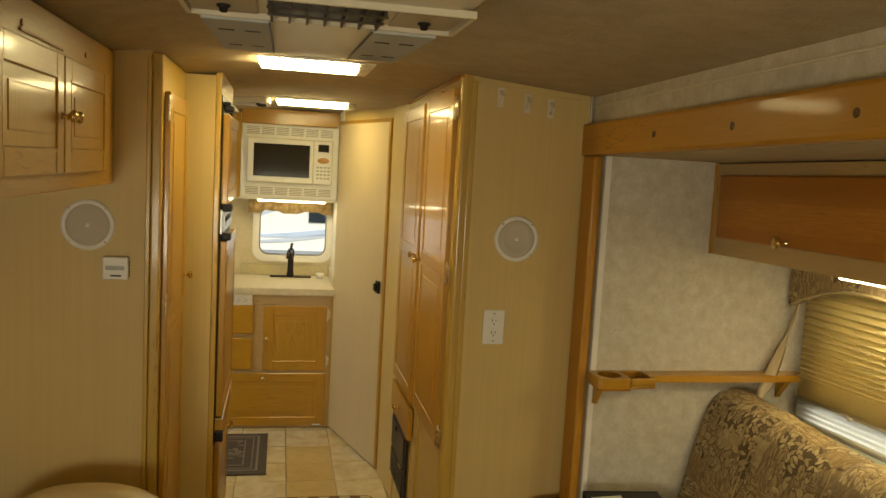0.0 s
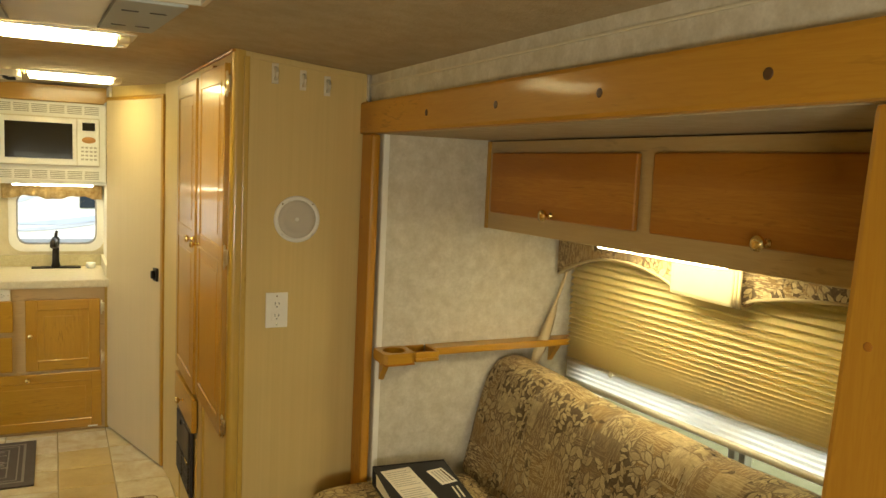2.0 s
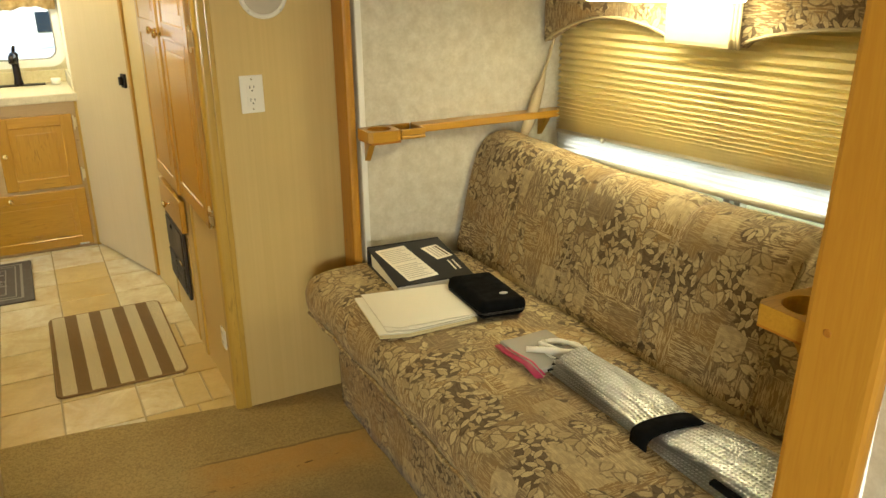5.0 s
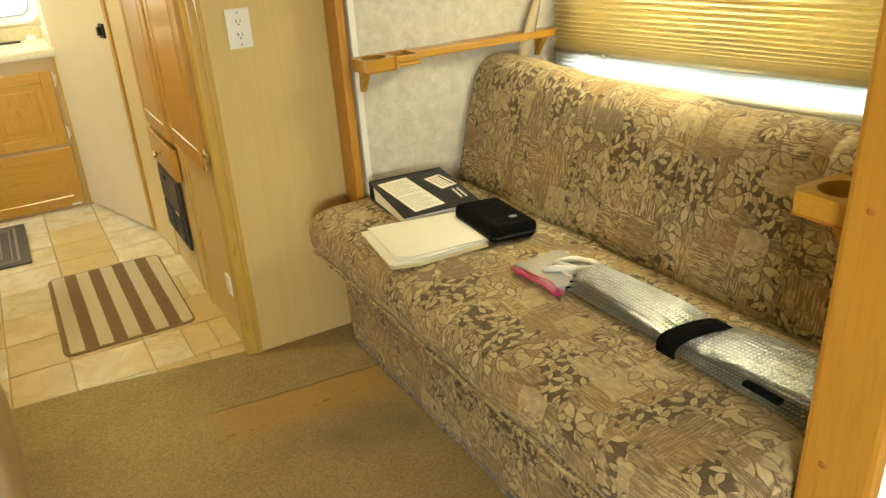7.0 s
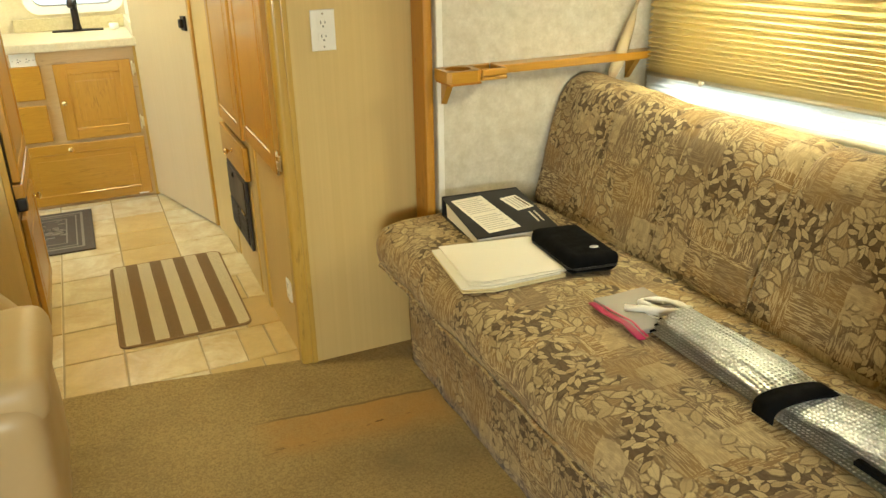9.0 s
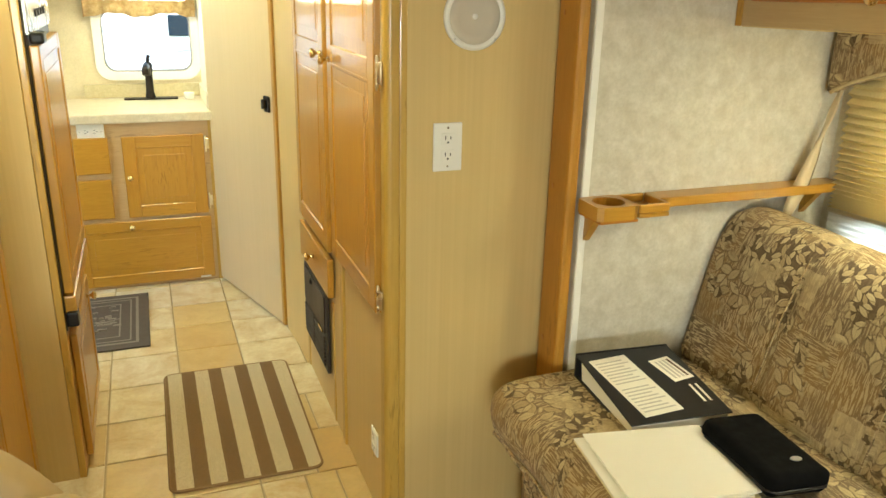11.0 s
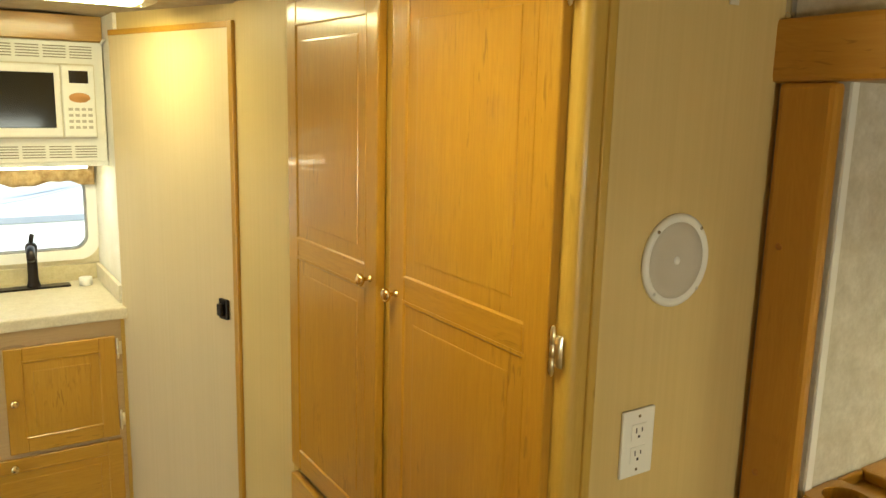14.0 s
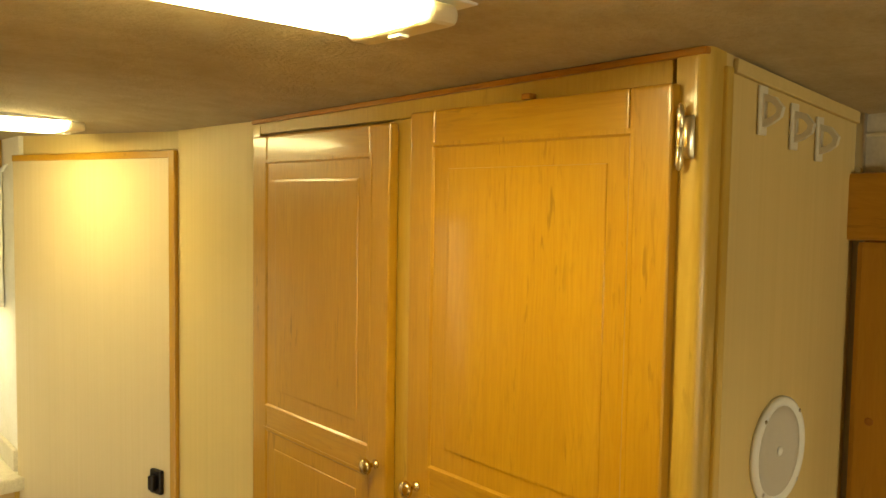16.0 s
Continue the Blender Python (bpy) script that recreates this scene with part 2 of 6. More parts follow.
def carpet_mat(name):
    m, t, b = material(name, 0.95)
    v = coords(t, (1, 1, 1), False)
    pile, patch = noise_tex(t, v, 150.0, 3, 0.75), noise_tex(t, v, 2.6, 4, 0.6)
    tuft = noise_tex(t, v, 85.0, 4, 0.7)
    c = mix(t, ramp(t, patch, [(0.35, (0, 0, 0)), (0.7, (1, 1, 1))]), (0.32, 0.225, 0.09), (0.43, 0.315, 0.135))
    c = mix(t, ramp(t, pile, [(0.36, (0.6, 0.6, 0.6)), (0.6, (0, 0, 0))]), c, (0.16, 0.105, 0.035))
    c = mix(t, ramp(t, tuft, [(0.52, (0, 0, 0)), (0.70, (0.4, 0.4, 0.4))]), c, (0.52, 0.38, 0.16))
    soil = noise_tex(t, v, 1.7, 3, 0.5)
    c = mix(t, ramp(t, soil, [(0.56, (0, 0, 0)), (0.70, (0.55, 0.55, 0.55))]), c, (0.15, 0.115, 0.06))
    # a rust-coloured worn band with a thin dark crease and burn spots
    sep = t.nodes.new("ShaderNodeSeparateXYZ")
    t.links.new(v, sep.inputs[0])
    wob = math_node(t, "MULTIPLY", math_node(t, "SUBTRACT", noise_tex(t, v, 7.0, 4), 0.5), 0.03)
    tilt = math_node(t, "ADD", math_node(t, "MULTIPLY", sep.outputs["X"], 0.085), sep.outputs["Y"])
    off = math_node(t, "SUBTRACT", math_node(t, "ADD", tilt, wob), 2.236)
    along = ramp(t, sep.outputs["X"], [(0.40, (0, 0, 0)), (0.52, (1, 1, 1)), (0.97, (1, 1, 1)), (1.0, (0.6, 0.6, 0.6))])
    band = ramp(t, math_node(t, "ADD", off, 0.3), [(0.08, (0, 0, 0)), (0.17, (0.75, 0.75, 0.75)), (0.29, (0.75, 0.75, 0.75)), (0.305, (0, 0, 0))])
    rusty = ramp(t, noise_tex(t, v, 5.0, 4, 0.6), [(0.3, (0.35, 0.35, 0.35)), (0.6, (1, 1, 1))])
    c = mix(t, mix(t, 1.0, mix(t, 1.0, band, along, "MULTIPLY"), rusty, "MULTIPLY"), c, (0.46, 0.25, 0.065))
    crease = ramp(t, math_node(t, "ABSOLUTE", off), [(0.0, (0.8, 0.8, 0.8)), (0.007, (0, 0, 0))])
    c = mix(t, mix(t, 1.0, crease, along, "MULTIPLY"), c, (0.12, 0.075, 0.03))
    off2 = math_node(t, "ABSOLUTE", math_node(t, "SUBTRACT", math_node(t, "SUBTRACT", sep.outputs["Y"], math_node(t, "MULTIPLY", sep.outputs["X"], 0.045)), 2.025))
    dash = ramp(t, noise_tex(t, coords(t, (14, 60, 20), False), 1.0, 2), [(0.60, (0, 0, 0)), (0.66, (0.9, 0.9, 0.9))])
    c = mix(t, mix(t, 1.0, dash, mix(t, 1.0, ramp(t, off2, [(0.0, (1, 1, 1)), (0.016, (0, 0, 0))]), along, "MULTIPLY"), "MULTIPLY"), c, (0.05, 0.03, 0.015))
    t.links.new(c, b.inputs["Base Color"])
    bump(t, b, pile, 0.9, 0.004)
    return m


def tile_mat(name):
    """Cream and ochre vinyl tile, each piece with its own tone."""
    m, t, b = material(name, 0.32)
    v = coords(t, (1, 1, 1))
    info = t.nodes.new("ShaderNodeObjectInfo")
    cloud, fine = noise_tex(t, v, 7.0, 6, 0.65, 0.6), noise_tex(t, v, 70.0, 4)
    tone = ramp(t, info.outputs["Random"], [(0.0, (0.54, 0.37, 0.13)), (0.3, (0.64, 0.50, 0.24)), (0.6, (0.72, 0.63, 0.41)), (1.0, (0.74, 0.70, 0.57))])
    c = mix(t, ramp(t, cloud, [(0.3, (0.9, 0.9, 0.9)), (0.62, (0, 0, 0))]), tone, (0.50, 0.34, 0.13))
    c = mix(t, ramp(t, fine, [(0.3, (0.2, 0.2, 0.2)), (0.55, (0, 0, 0))]), c, (0.4, 0.3, 0.16))
    t.links.new(c, b.inputs["Base Color"])
    bump(t, b, cloud, 0.12, 0.002)
    return m


def stripes(name, axis, start, pitch, a, b_):
    """Woven mat with broad stripes of two colours."""
    m, t, b = material(name, 0.95)
    v = coords(t, (1, 1, 1), False)
    sep = t.nodes.new("ShaderNodeSeparateXYZ")
    t.links.new(v, sep.inputs[0])
    wob = math_node(t, "MULTIPLY", math_node(t, "SUBTRACT", noise_tex(t, v, 90.0, 2), 0.5), 0.006)
    f = math_node(t, "FRACT", math_node(t, "DIVIDE", math_node(t, "SUBTRACT", math_node(t, "ADD", sep.outputs[axis], wob), start), pitch))
    s = ramp(t, f, [(0.48, (0, 0, 0)), (0.5, (1, 1, 1))])
    pile = noise_tex(t, v, 330.0, 3, 0.7)
    c = mix(t, s, a, b_)
    c = mix(t, ramp(t, pile, [(0.35, (0.45, 0.45, 0.45)), (0.6, (0, 0, 0))]), c, tuple(x * 0.5 for x in a))
    t.links.new(c, b.inputs["Base Color"])
    bump(t, b, pile, 0.8, 0.004)
    return m


def glow(name, colour, strength):
    m, t, b = material(name, 0.4)
    b.inputs["Base Color"].default_value = (*colour, 1)
    b.inputs["Emission Color"].default_value = (*colour, 1)
    b.inputs["Emission Strength"].default_value = strength
    return m


def glass(name, rough=0.0, tint=(1, 1, 1)):
    m, t, b = material(name, rough)
    b.inputs["Base Color"].default_value = (*tint, 1)
    b.inputs["Transmission Weight"].default_value, b.inputs["IOR"].default_value = 1.0, 1.1
    return m


def sheer(name, colour, through_it):
    """Thin cloth or film that lets light pass."""
    m, t, b = material(name, 0.8)
    v = coords(t, (1, 1, 1), False)
    f = noise_tex(t, v, 220.0, 2)
    c = mix(t, f, tuple(x * 0.85 for x in colour), colour)
    t.links.new(c, b.inputs["Base Color"])
    tr, ms = t.nodes.new("ShaderNodeBsdfTranslucent"), t.nodes.new("ShaderNodeMixShader")
    t.links.new(c, tr.inputs["Color"])
    ms.inputs[0].default_value = through_it
    t.links.new(b.outputs[0], ms.inputs[1])
    t.links.new(tr.outputs[0], ms.inputs[2])
    t.links.new(ms.outputs[0], t.nodes["Material Output"].inputs["Surface"])
    return m


def foil_mat(name):
    """Silver bubble foil, the bubbles in straight rows."""
    m, t, b = material(name, 0.32, 1.0)
    v = coords(t, (1, 1, 1), False)
    sep = t.nodes.new("ShaderNodeSeparateXYZ")
    t.links.new(v, sep.inputs[0])
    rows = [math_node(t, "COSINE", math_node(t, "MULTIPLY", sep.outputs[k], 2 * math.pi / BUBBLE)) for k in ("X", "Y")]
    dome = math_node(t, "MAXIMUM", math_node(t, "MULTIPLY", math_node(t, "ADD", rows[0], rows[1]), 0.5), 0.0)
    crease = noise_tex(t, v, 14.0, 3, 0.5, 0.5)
    # bubble tops coloured paler than the gaps, painting in extra shine and shading
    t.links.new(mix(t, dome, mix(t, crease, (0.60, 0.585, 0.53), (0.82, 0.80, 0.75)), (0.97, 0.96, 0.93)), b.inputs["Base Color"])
    bump(t, b, mix(t, 0.12, dome, crease), 1.0, 0.0045)
    return m


BUBBLE = 0.0095


WOOD_Z, WOOD_Y, WOOD_X = maple("maple_upright", "z"), maple("maple_lengthwise", "y"), maple("maple_crosswise", "x")
BEAM_Y, POST_Z = maple("fascia_maple_lengthwise", "y", (0.51, 0.262, 0.034), (0.42, 0.192, 0.022), 0.45, 0.1), maple("fascia_maple_upright", "z", (0.51, 0.262, 0.034), (0.42, 0.192, 0.022), 0.45, 0.1)
CHERRY_Y = maple("darker_maple", "y", (0.47, 0.215, 0.030), (0.34, 0.125, 0.016), 0.4, 0.2, 0.083)
for wood in (BEAM_Y, POST_Z, CHERRY_Y):
    wood.node_tree.nodes["Principled BSDF"].inputs["Specular IOR Level"].default_value = 0.3
PANEL_Z, PANEL_Y = panelling("panelling_upright"), panelling("panelling_lengthwise", "y")
DOOR_PANEL = panelling("door_panelling", "z", (0.64, 0.51, 0.30), (0.60, 0.47, 0.265))
FRAME_Z = maple("pale_face_frame", "z", (0.57, 0.375, 0.078), (0.48, 0.30, 0.052), 0.36, 0.3)
WALLPAPER = mottled("wallpaper", (0.52, 0.47, 0.36), (0.66, 0.62, 0.52), 22.0, 0.7, 0.12)
CEILING = mottled("ceiling_cloth", (0.41, 0.33, 0.20), (0.48, 0.40, 0.26), 14.0, 0.95, 1.0, 110.0)
CARPET, TILE, SOFA = carpet_mat("carpet"), tile_mat("vinyl_tile"), sofa_cloth("tapestry_cloth")
GROUT = plain("tile_joint", (0.44, 0.35, 0.20), 0.8, scale=60)
WHITE = plain("white_plastic", (0.82, 0.80, 0.73), 0.4, vary=0.04)
WHITE_WALL = mottled("white_kitchen_wall", (0.76, 0.71, 0.58), (0.83, 0.79, 0.69), 6.0, 0.6, 0.06)
KITCHEN_WALL = mottled("cream_kitchen_wall", (0.62, 0.53, 0.33), (0.70, 0.62, 0.42), 8.0, 0.6, 0.06)
CREAM = plain("cream_plastic", (0.66, 0.60, 0.46), 0.45, vary=0.06)
GREY_MESH = plain("grey_speaker_cloth", (0.56, 0.51, 0.42), 0.8, vary=0.12, scale=300, bumpy=0.3)
BRASS = plain("brass", (0.80, 0.62, 0.30), 0.18, 1.0, vary=0.1)
PALE_BRASS = plain("pale_brass", (0.86, 0.77, 0.55), 0.3, 1.0, vary=0.08)
STEEL = plain("steel", (0.62, 0.60, 0.56), 0.28, 1.0, vary=0.1)
BLACK = plain("black_plastic", (0.007, 0.006, 0.006), 0.45)
DARK_PLUG = plain("dark_wood_plug", (0.10, 0.045, 0.015), 0.5)
BLACK_CLOTH = plain("black_cloth", (0.004, 0.004, 0.004), 1.0, bumpy=0.2, scale=300)
BLACK_CLOTH.node_tree.nodes["Principled BSDF"].inputs["Specular IOR Level"].default_value = 0.1
BRONZE = plain("oil_rubbed_bronze", (0.025, 0.018, 0.014), 0.35, 0.7)
GRATE = plain("brown_black_grille", (0.03, 0.022, 0.017), 0.5)
LEATHER = plain("tan_leather", (0.47, 0.345, 0.175), 0.45, vary=0.12, scale=55, bumpy=0.25)
PAPER = plain("white_paper", (0.80, 0.76, 0.66), 0.85, vary=0.04)
MANILA = plain("manila_card", (0.78, 0.66, 0.38), 0.8, vary=0.06)
INK = plain("grey_print", (0.52, 0.49, 0.44), 0.85)
COUNTER = mottled("laminate_worktop", (0.62, 0.54, 0.38), (0.70, 0.63, 0.47), 30.0, 0.35, 0.04)
SPLASH = mottled("laminate_splashback", (0.52, 0.44, 0.24), (0.60, 0.52, 0.31), 40.0, 0.4, 0.04)
MAT_STRIPE = stripes("striped_mat", "X", 0.070, 0.1000, (0.215, 0.13, 0.052), (0.66, 0.56, 0.36))
MAT_EDGE = plain("mat_binding", (0.25, 0.155, 0.065), 0.95, bumpy=0.5, scale=260)
MAT_DARK = plain("dark_mat_pile", (0.10, 0.08, 0.062), 0.95, vary=0.3, bumpy=0.6, scale=240)
MAT_GREY = plain("grey_mat_pattern", (0.27, 0.235, 0.19), 0.95, vary=0.3, bumpy=0.6, scale=240)
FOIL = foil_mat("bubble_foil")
BLIND = sheer("pleated_blind_cloth", (0.80, 0.67, 0.34), 0.36)
BLIND_LOW = sheer("sheer_blind_cloth", (0.88, 0.88, 0.85), 0.6)
VALANCE = SOFA
GLASS = glass("window_glass")
BAG = glass("clear_bag", 0.25, (0.9, 0.88, 0.86))
BAG.node_tree.nodes["Principled BSDF"].inputs["Transmission Weight"].default_value = 0.7
PINK = plain("red_zip", (0.38, 0.025, 0.085), 0.4)
LAMP_DIM = glow("dimmer_lamp_diffuser", (1.0, 0.84, 0.45), LAMP * 0.6)
LAMP_FACE, TUBE_FACE, HOOD_FACE = glow("lamp_diffuser", (1.0, 0.84, 0.45), LAMP), glow("tube", (1.0, 0.86, 0.58), TUBE), glow("hood_lamp", (1.0, 0.88, 0.62), HOOD)
FILTER = plain("blue_grey_filter", (0.46, 0.49, 0.49), 0.9, vary=0.1, scale=200, bumpy=0.3)
DARK_GLASS = plain("oven_glass", (0.012, 0.011, 0.010), 0.08, coat=0.5, vary=0.02, bumpy=0)
SILVER = plain("silver_panel", (0.55, 0.55, 0.54), 0.3, 0.6)
GRASS = mottled("grass", (0.17, 0.17, 0.07), (0.26, 0.25, 0.13), 3.0, 0.95, 0.5)
RV_WHITE = plain("white_bodywork", (0.8, 0.8, 0.8), 0.3, vary=0.03, scale=6)
RV_DARK = plain("dark_grey_stripe", (0.30, 0.33, 0.38), 0.4)
RV_BLUE, RV_GLASS = plain("blue_stripe", (0.48, 0.56, 0.74), 0.3), plain("dark_window", (0.02, 0.03, 0.045), 0.1)
RV_GREY = plain("grey_stripe", (0.5, 0.55, 0.66), 0.3)


# ---- building tools ----
def lay_cloth(bm):
    """Lays the cloth's pattern on each face along the two axes that it lies in."""
    uv = bm.loops.layers.uv.new("cloth")
    bm.normal_update()
    for f in bm.faces:
        n = [abs(q) for q in f.normal]
        for lp in f.loops:
            x, y, z = lp.vert.co
            lp[uv].uv = (y, x + 2.0) if n[2] > max(n[0], n[1]) else (y, z) if n[0] >= n[1] else (x, z)


def part(name, bm, mat, parent=None, label="", smooth=False):
    """Links a bmesh as one mesh object, under a thing or a part."""
    if mat is SOFA and not bm.loops.layers.uv:
        lay_cloth(bm)
    bmesh.ops.recalc_face_normals(bm, faces=bm.faces[:])
    me = bpy.data.meshes.new(name)
    if smooth:
        for f in bm.faces:
            f.smooth = True
    bm.to_mesh(me)
    bm.free()
    me.materials.append(mat)
    ob = new(name, me)
    if parent:
        under(ob, parent)
    if label:
        ob["label"] = label
    return ob


def under(ob, parent):
    ob.parent = parent
    if not parent.parent:
        ob.matrix_parent_inverse = Matrix.Translation(-parent.location)
    return ob


def thing(name, at, label, category, group="", kind=""):
    ob = new(name)
    ob.empty_display_size = 0.05
    ob.location = at
    return tagged(ob, label, category, group, kind)


def add_box(bm, lo, hi, bevel=0.0, segments=2, m=None):
    lo, hi = Vector(lo), Vector(hi)
    made = bmesh.ops.create_cube(bm, size=1.0, matrix=Matrix.Translation((lo + hi) / 2) @ Matrix.Diagonal((*(hi - lo), 1)))
    if bevel:
        edges = list({e for v in made["verts"] for e in v.link_edges})
        made = bmesh.ops.bevel(bm, geom=edges, offset=bevel, segments=segments, profile=0.6, affect="EDGES", clamp_overlap=True)
    if m:
        bmesh.ops.transform(bm, matrix=m, verts=list({v for v in made["verts"]}))
    return bm


def slab(name, lo, hi, mat, parent=None, bevel=0.003, label="", m=None, smooth=False):
    bm = add_box(bmesh.new(), lo, hi, bevel)
    if m:
        bmesh.ops.transform(bm, matrix=m, verts=bm.verts[:])
    return part(name, bm, mat, parent, label, smooth)


def structure(name, lo, hi, mat, label, bevel=0.0):
    return tagged(slab(name, lo, hi, mat, None, bevel), label, "wall", kind="structure")


def lathe(profile, n=24):
    """Turned round its z axis: a list of radius and height."""
    bm = bmesh.new()
    rings = [[bm.verts.new((r * math.cos(a), r * math.sin(a), z)) for a in (2 * math.pi * k / n for k in range(n))] for r, z in profile]
    for a, b in zip(rings, rings[1:]):
        for k in range(n):
            bm.faces.new((a[k], a[(k + 1) % n], b[(k + 1) % n], b[k]))
    for ring in (rings[0], rings[-1]):
        bm.faces.new(ring)
    return bm


def turned(name, profile, mat, parent, m, label="", n=24):
    bm = lathe(profile, n)
    bmesh.ops.transform(bm, matrix=m, verts=bm.verts[:])
    return part(name, bm, mat, parent, label, True)


def tube(points, radius, n=10, flat=1.0):
    """A round bar along points."""
    bm, rings = bmesh.new(), []
    pts = [Vector(p) for p in points]
    for k, p in enumerate(pts):
        d = (pts[min(k + 1, len(pts) - 1)] - pts[max(k - 1, 0)]).normalized()
        side = d.cross(Vector((0.13, 0.21, 0.97))).normalized()
        up = side.cross(d)
        rings.append([bm.verts.new(p + radius * (math.cos(a) * side + flat * math.sin(a) * up)) for a in (2 * math.pi * j / n for j in range(n))])
    for a, b in zip(rings, rings[1:]):
        for j in range(n):
            bm.faces.new((a[j], a[(j + 1) % n], b[(j + 1) % n], b[j]))
    bm.faces.new(rings[0]), bm.faces.new(rings[-1])
    return bm


def loft(profile, ys, bend=None):
    """A closed outline in x and z, carried along y; bend moves each point. The pattern follows the outline's length."""
    bm, rings = bmesh.new(), []
    uv = bm.loops.layers.uv.new("cloth")
    for y in ys:
        rings.append([bm.verts.new(bend(x, y, z) if bend else (x, y, z)) for x, z in profile])
    n, run = len(profile), [0.0]
    for j in range(n):
        run.append(run[-1] + math.dist(profile[j], profile[(j + 1) % n]))
    for (a, ya), (b, yb) in zip(zip(rings, ys), zip(rings[1:], ys[1:])):
        for j in range(n):
            f = bm.faces.new((a[j], a[(j + 1) % n], b[(j + 1) % n], b[j]))
            for lp, q in zip(f.loops, ((ya, run[j]), (ya, run[j + 1]), (yb, run[j + 1]), (yb, run[j]))):
                lp[uv].uv = q
    for ring in (rings[0], rings[-1]):
        for lp in bm.faces.new(ring).loops:
            lp[uv].uv = (lp.vert.co.x, lp.vert.co.z)
    return bm


def smooth_outline(pts, rounds=3):
    """Rounds a closed outline by cutting its corners."""
    for _ in range(rounds):
        out = []
        for a, b in zip(pts, pts[1:] + pts[:1]):
            out += [(a[0] * 0.75 + b[0] * 0.25, a[1] * 0.75 + b[1] * 0.25), (a[0] * 0.25 + b[0] * 0.75, a[1] * 0.25 + b[1] * 0.75)]
        pts = out
    return pts


def plane_frame(origin, along, out):
    """A pose whose x runs along a face, y up it and z out of it."""
    u, n = Vector(along).normalized(), Vector(out).normalized()
    v = n.cross(u)
    m = Matrix((u, v, n)).transposed().to_4x4()
    m.translation = origin
    return m


def raised_panel(w0, w1, h0, h1, thick, m, slope=0.035):
    """A mitred bead on the frame's inner edge, a groove, and a field with sloping borders."""
    bm, rings = bmesh.new(), []
    k = min(1.0, thick / 0.020)
    steps = ((-0.007, thick - 0.003), (-0.007, thick + 0.0008), (-0.001, thick + 0.0008), (0.003, thick - 0.0035), (0.007, thick - 0.0045), (0.0085, thick - 0.009 * k),
             (0.009, thick - 0.0170 * k), (0.0135, thick - 0.0170 * k), (slope + 0.004, thick - 0.0040 * k), (slope + 0.005, thick - 0.0012), (slope + 0.009, thick - 0.0008))
    for inset, d in steps:
        rings.append([bm.verts.new(m @ Vector((x, y, d))) for x, y in ((w0 + inset, h0 + inset), (w1 - inset, h0 + inset), (w1 - inset, h1 - inset), (w0 + inset, h1 - inset))])
    for a, b in zip(rings, rings[1:]):
        for k in range(4):
            bm.faces.new((a[k], a[(k + 1) % 4], b[(k + 1) % 4], b[k]))
    bm.faces.new(rings[-1]), bm.faces.new(rings[0])
    return bm


KNOB = [(0.0085, 0), (0.0085, 0.002), (0.0045, 0.004), (0.0042, 0.013), (0.007, 0.016), (0.0125, 0.020), (0.0148, 0.024), (0.0135, 0.029), (0.008, 0.032), (0.002, 0.033)]


def knob(parent, m, u, v, d, mat=BRASS, size=1.0):
    return turned("knob", [(r * size, z * size) for r, z in KNOB], mat, parent, m @ Matrix.Translation((u, v, d)), "shiny brass knob", 18)


def hinge(parent, m, u, v, d):
    """A wrapped cabinet hinge: a domed leaf, a knuckled barrel and ball tips."""
    bm = bmesh.new()
    arc = [(0.003, 0.004), (0.008, 0.0085), (0.012, 0.0085), (0.016, 0.005), (0.0175, 0.0)]
    rows = [[bm.verts.new((u + x, v + y, d - 0.004 + z * s)) for x, z in arc] for y, s in ((-0.026, 0.2), (-0.022, 1.0), (0.022, 1.0), (0.026, 0.2))]
    for a, b in zip(rows, rows[1:]):
        for k in range(len(arc) - 1):
            bm.faces.new((a[k], a[k + 1], b[k + 1], b[k]))
    prof = [(0.001, -0.041), (0.0034, -0.038), (0.0034, -0.035), (0.0045, -0.0335), (0.0045, -0.012), (0.0040, -0.0115), (0.0045, -0.011),
            (0.0045, 0.011), (0.0040, 0.0115), (0.0045, 0.012), (0.0045, 0.0335), (0.0034, 0.035), (0.0034, 0.038), (0.001, 0.041)]
    barrel = lathe(prof, 12)
    bmesh.ops.transform(barrel, matrix=Matrix.Translation((u + 0.002, v, d + 0.003)) @ pose(0, 0, 0, -90, 0, 0), verts=barrel.verts[:])
    tmp = bpy.data.meshes.new("t")
    barrel.to_mesh(tmp), barrel.free()
    bm.from_mesh(tmp)
    bpy.data.meshes.remove(tmp)
    bmesh.ops.transform(bm, matrix=m, verts=bm.verts[:])
    return part("hinge", bm, PALE_BRASS, parent, "brass wrapped hinge", True)


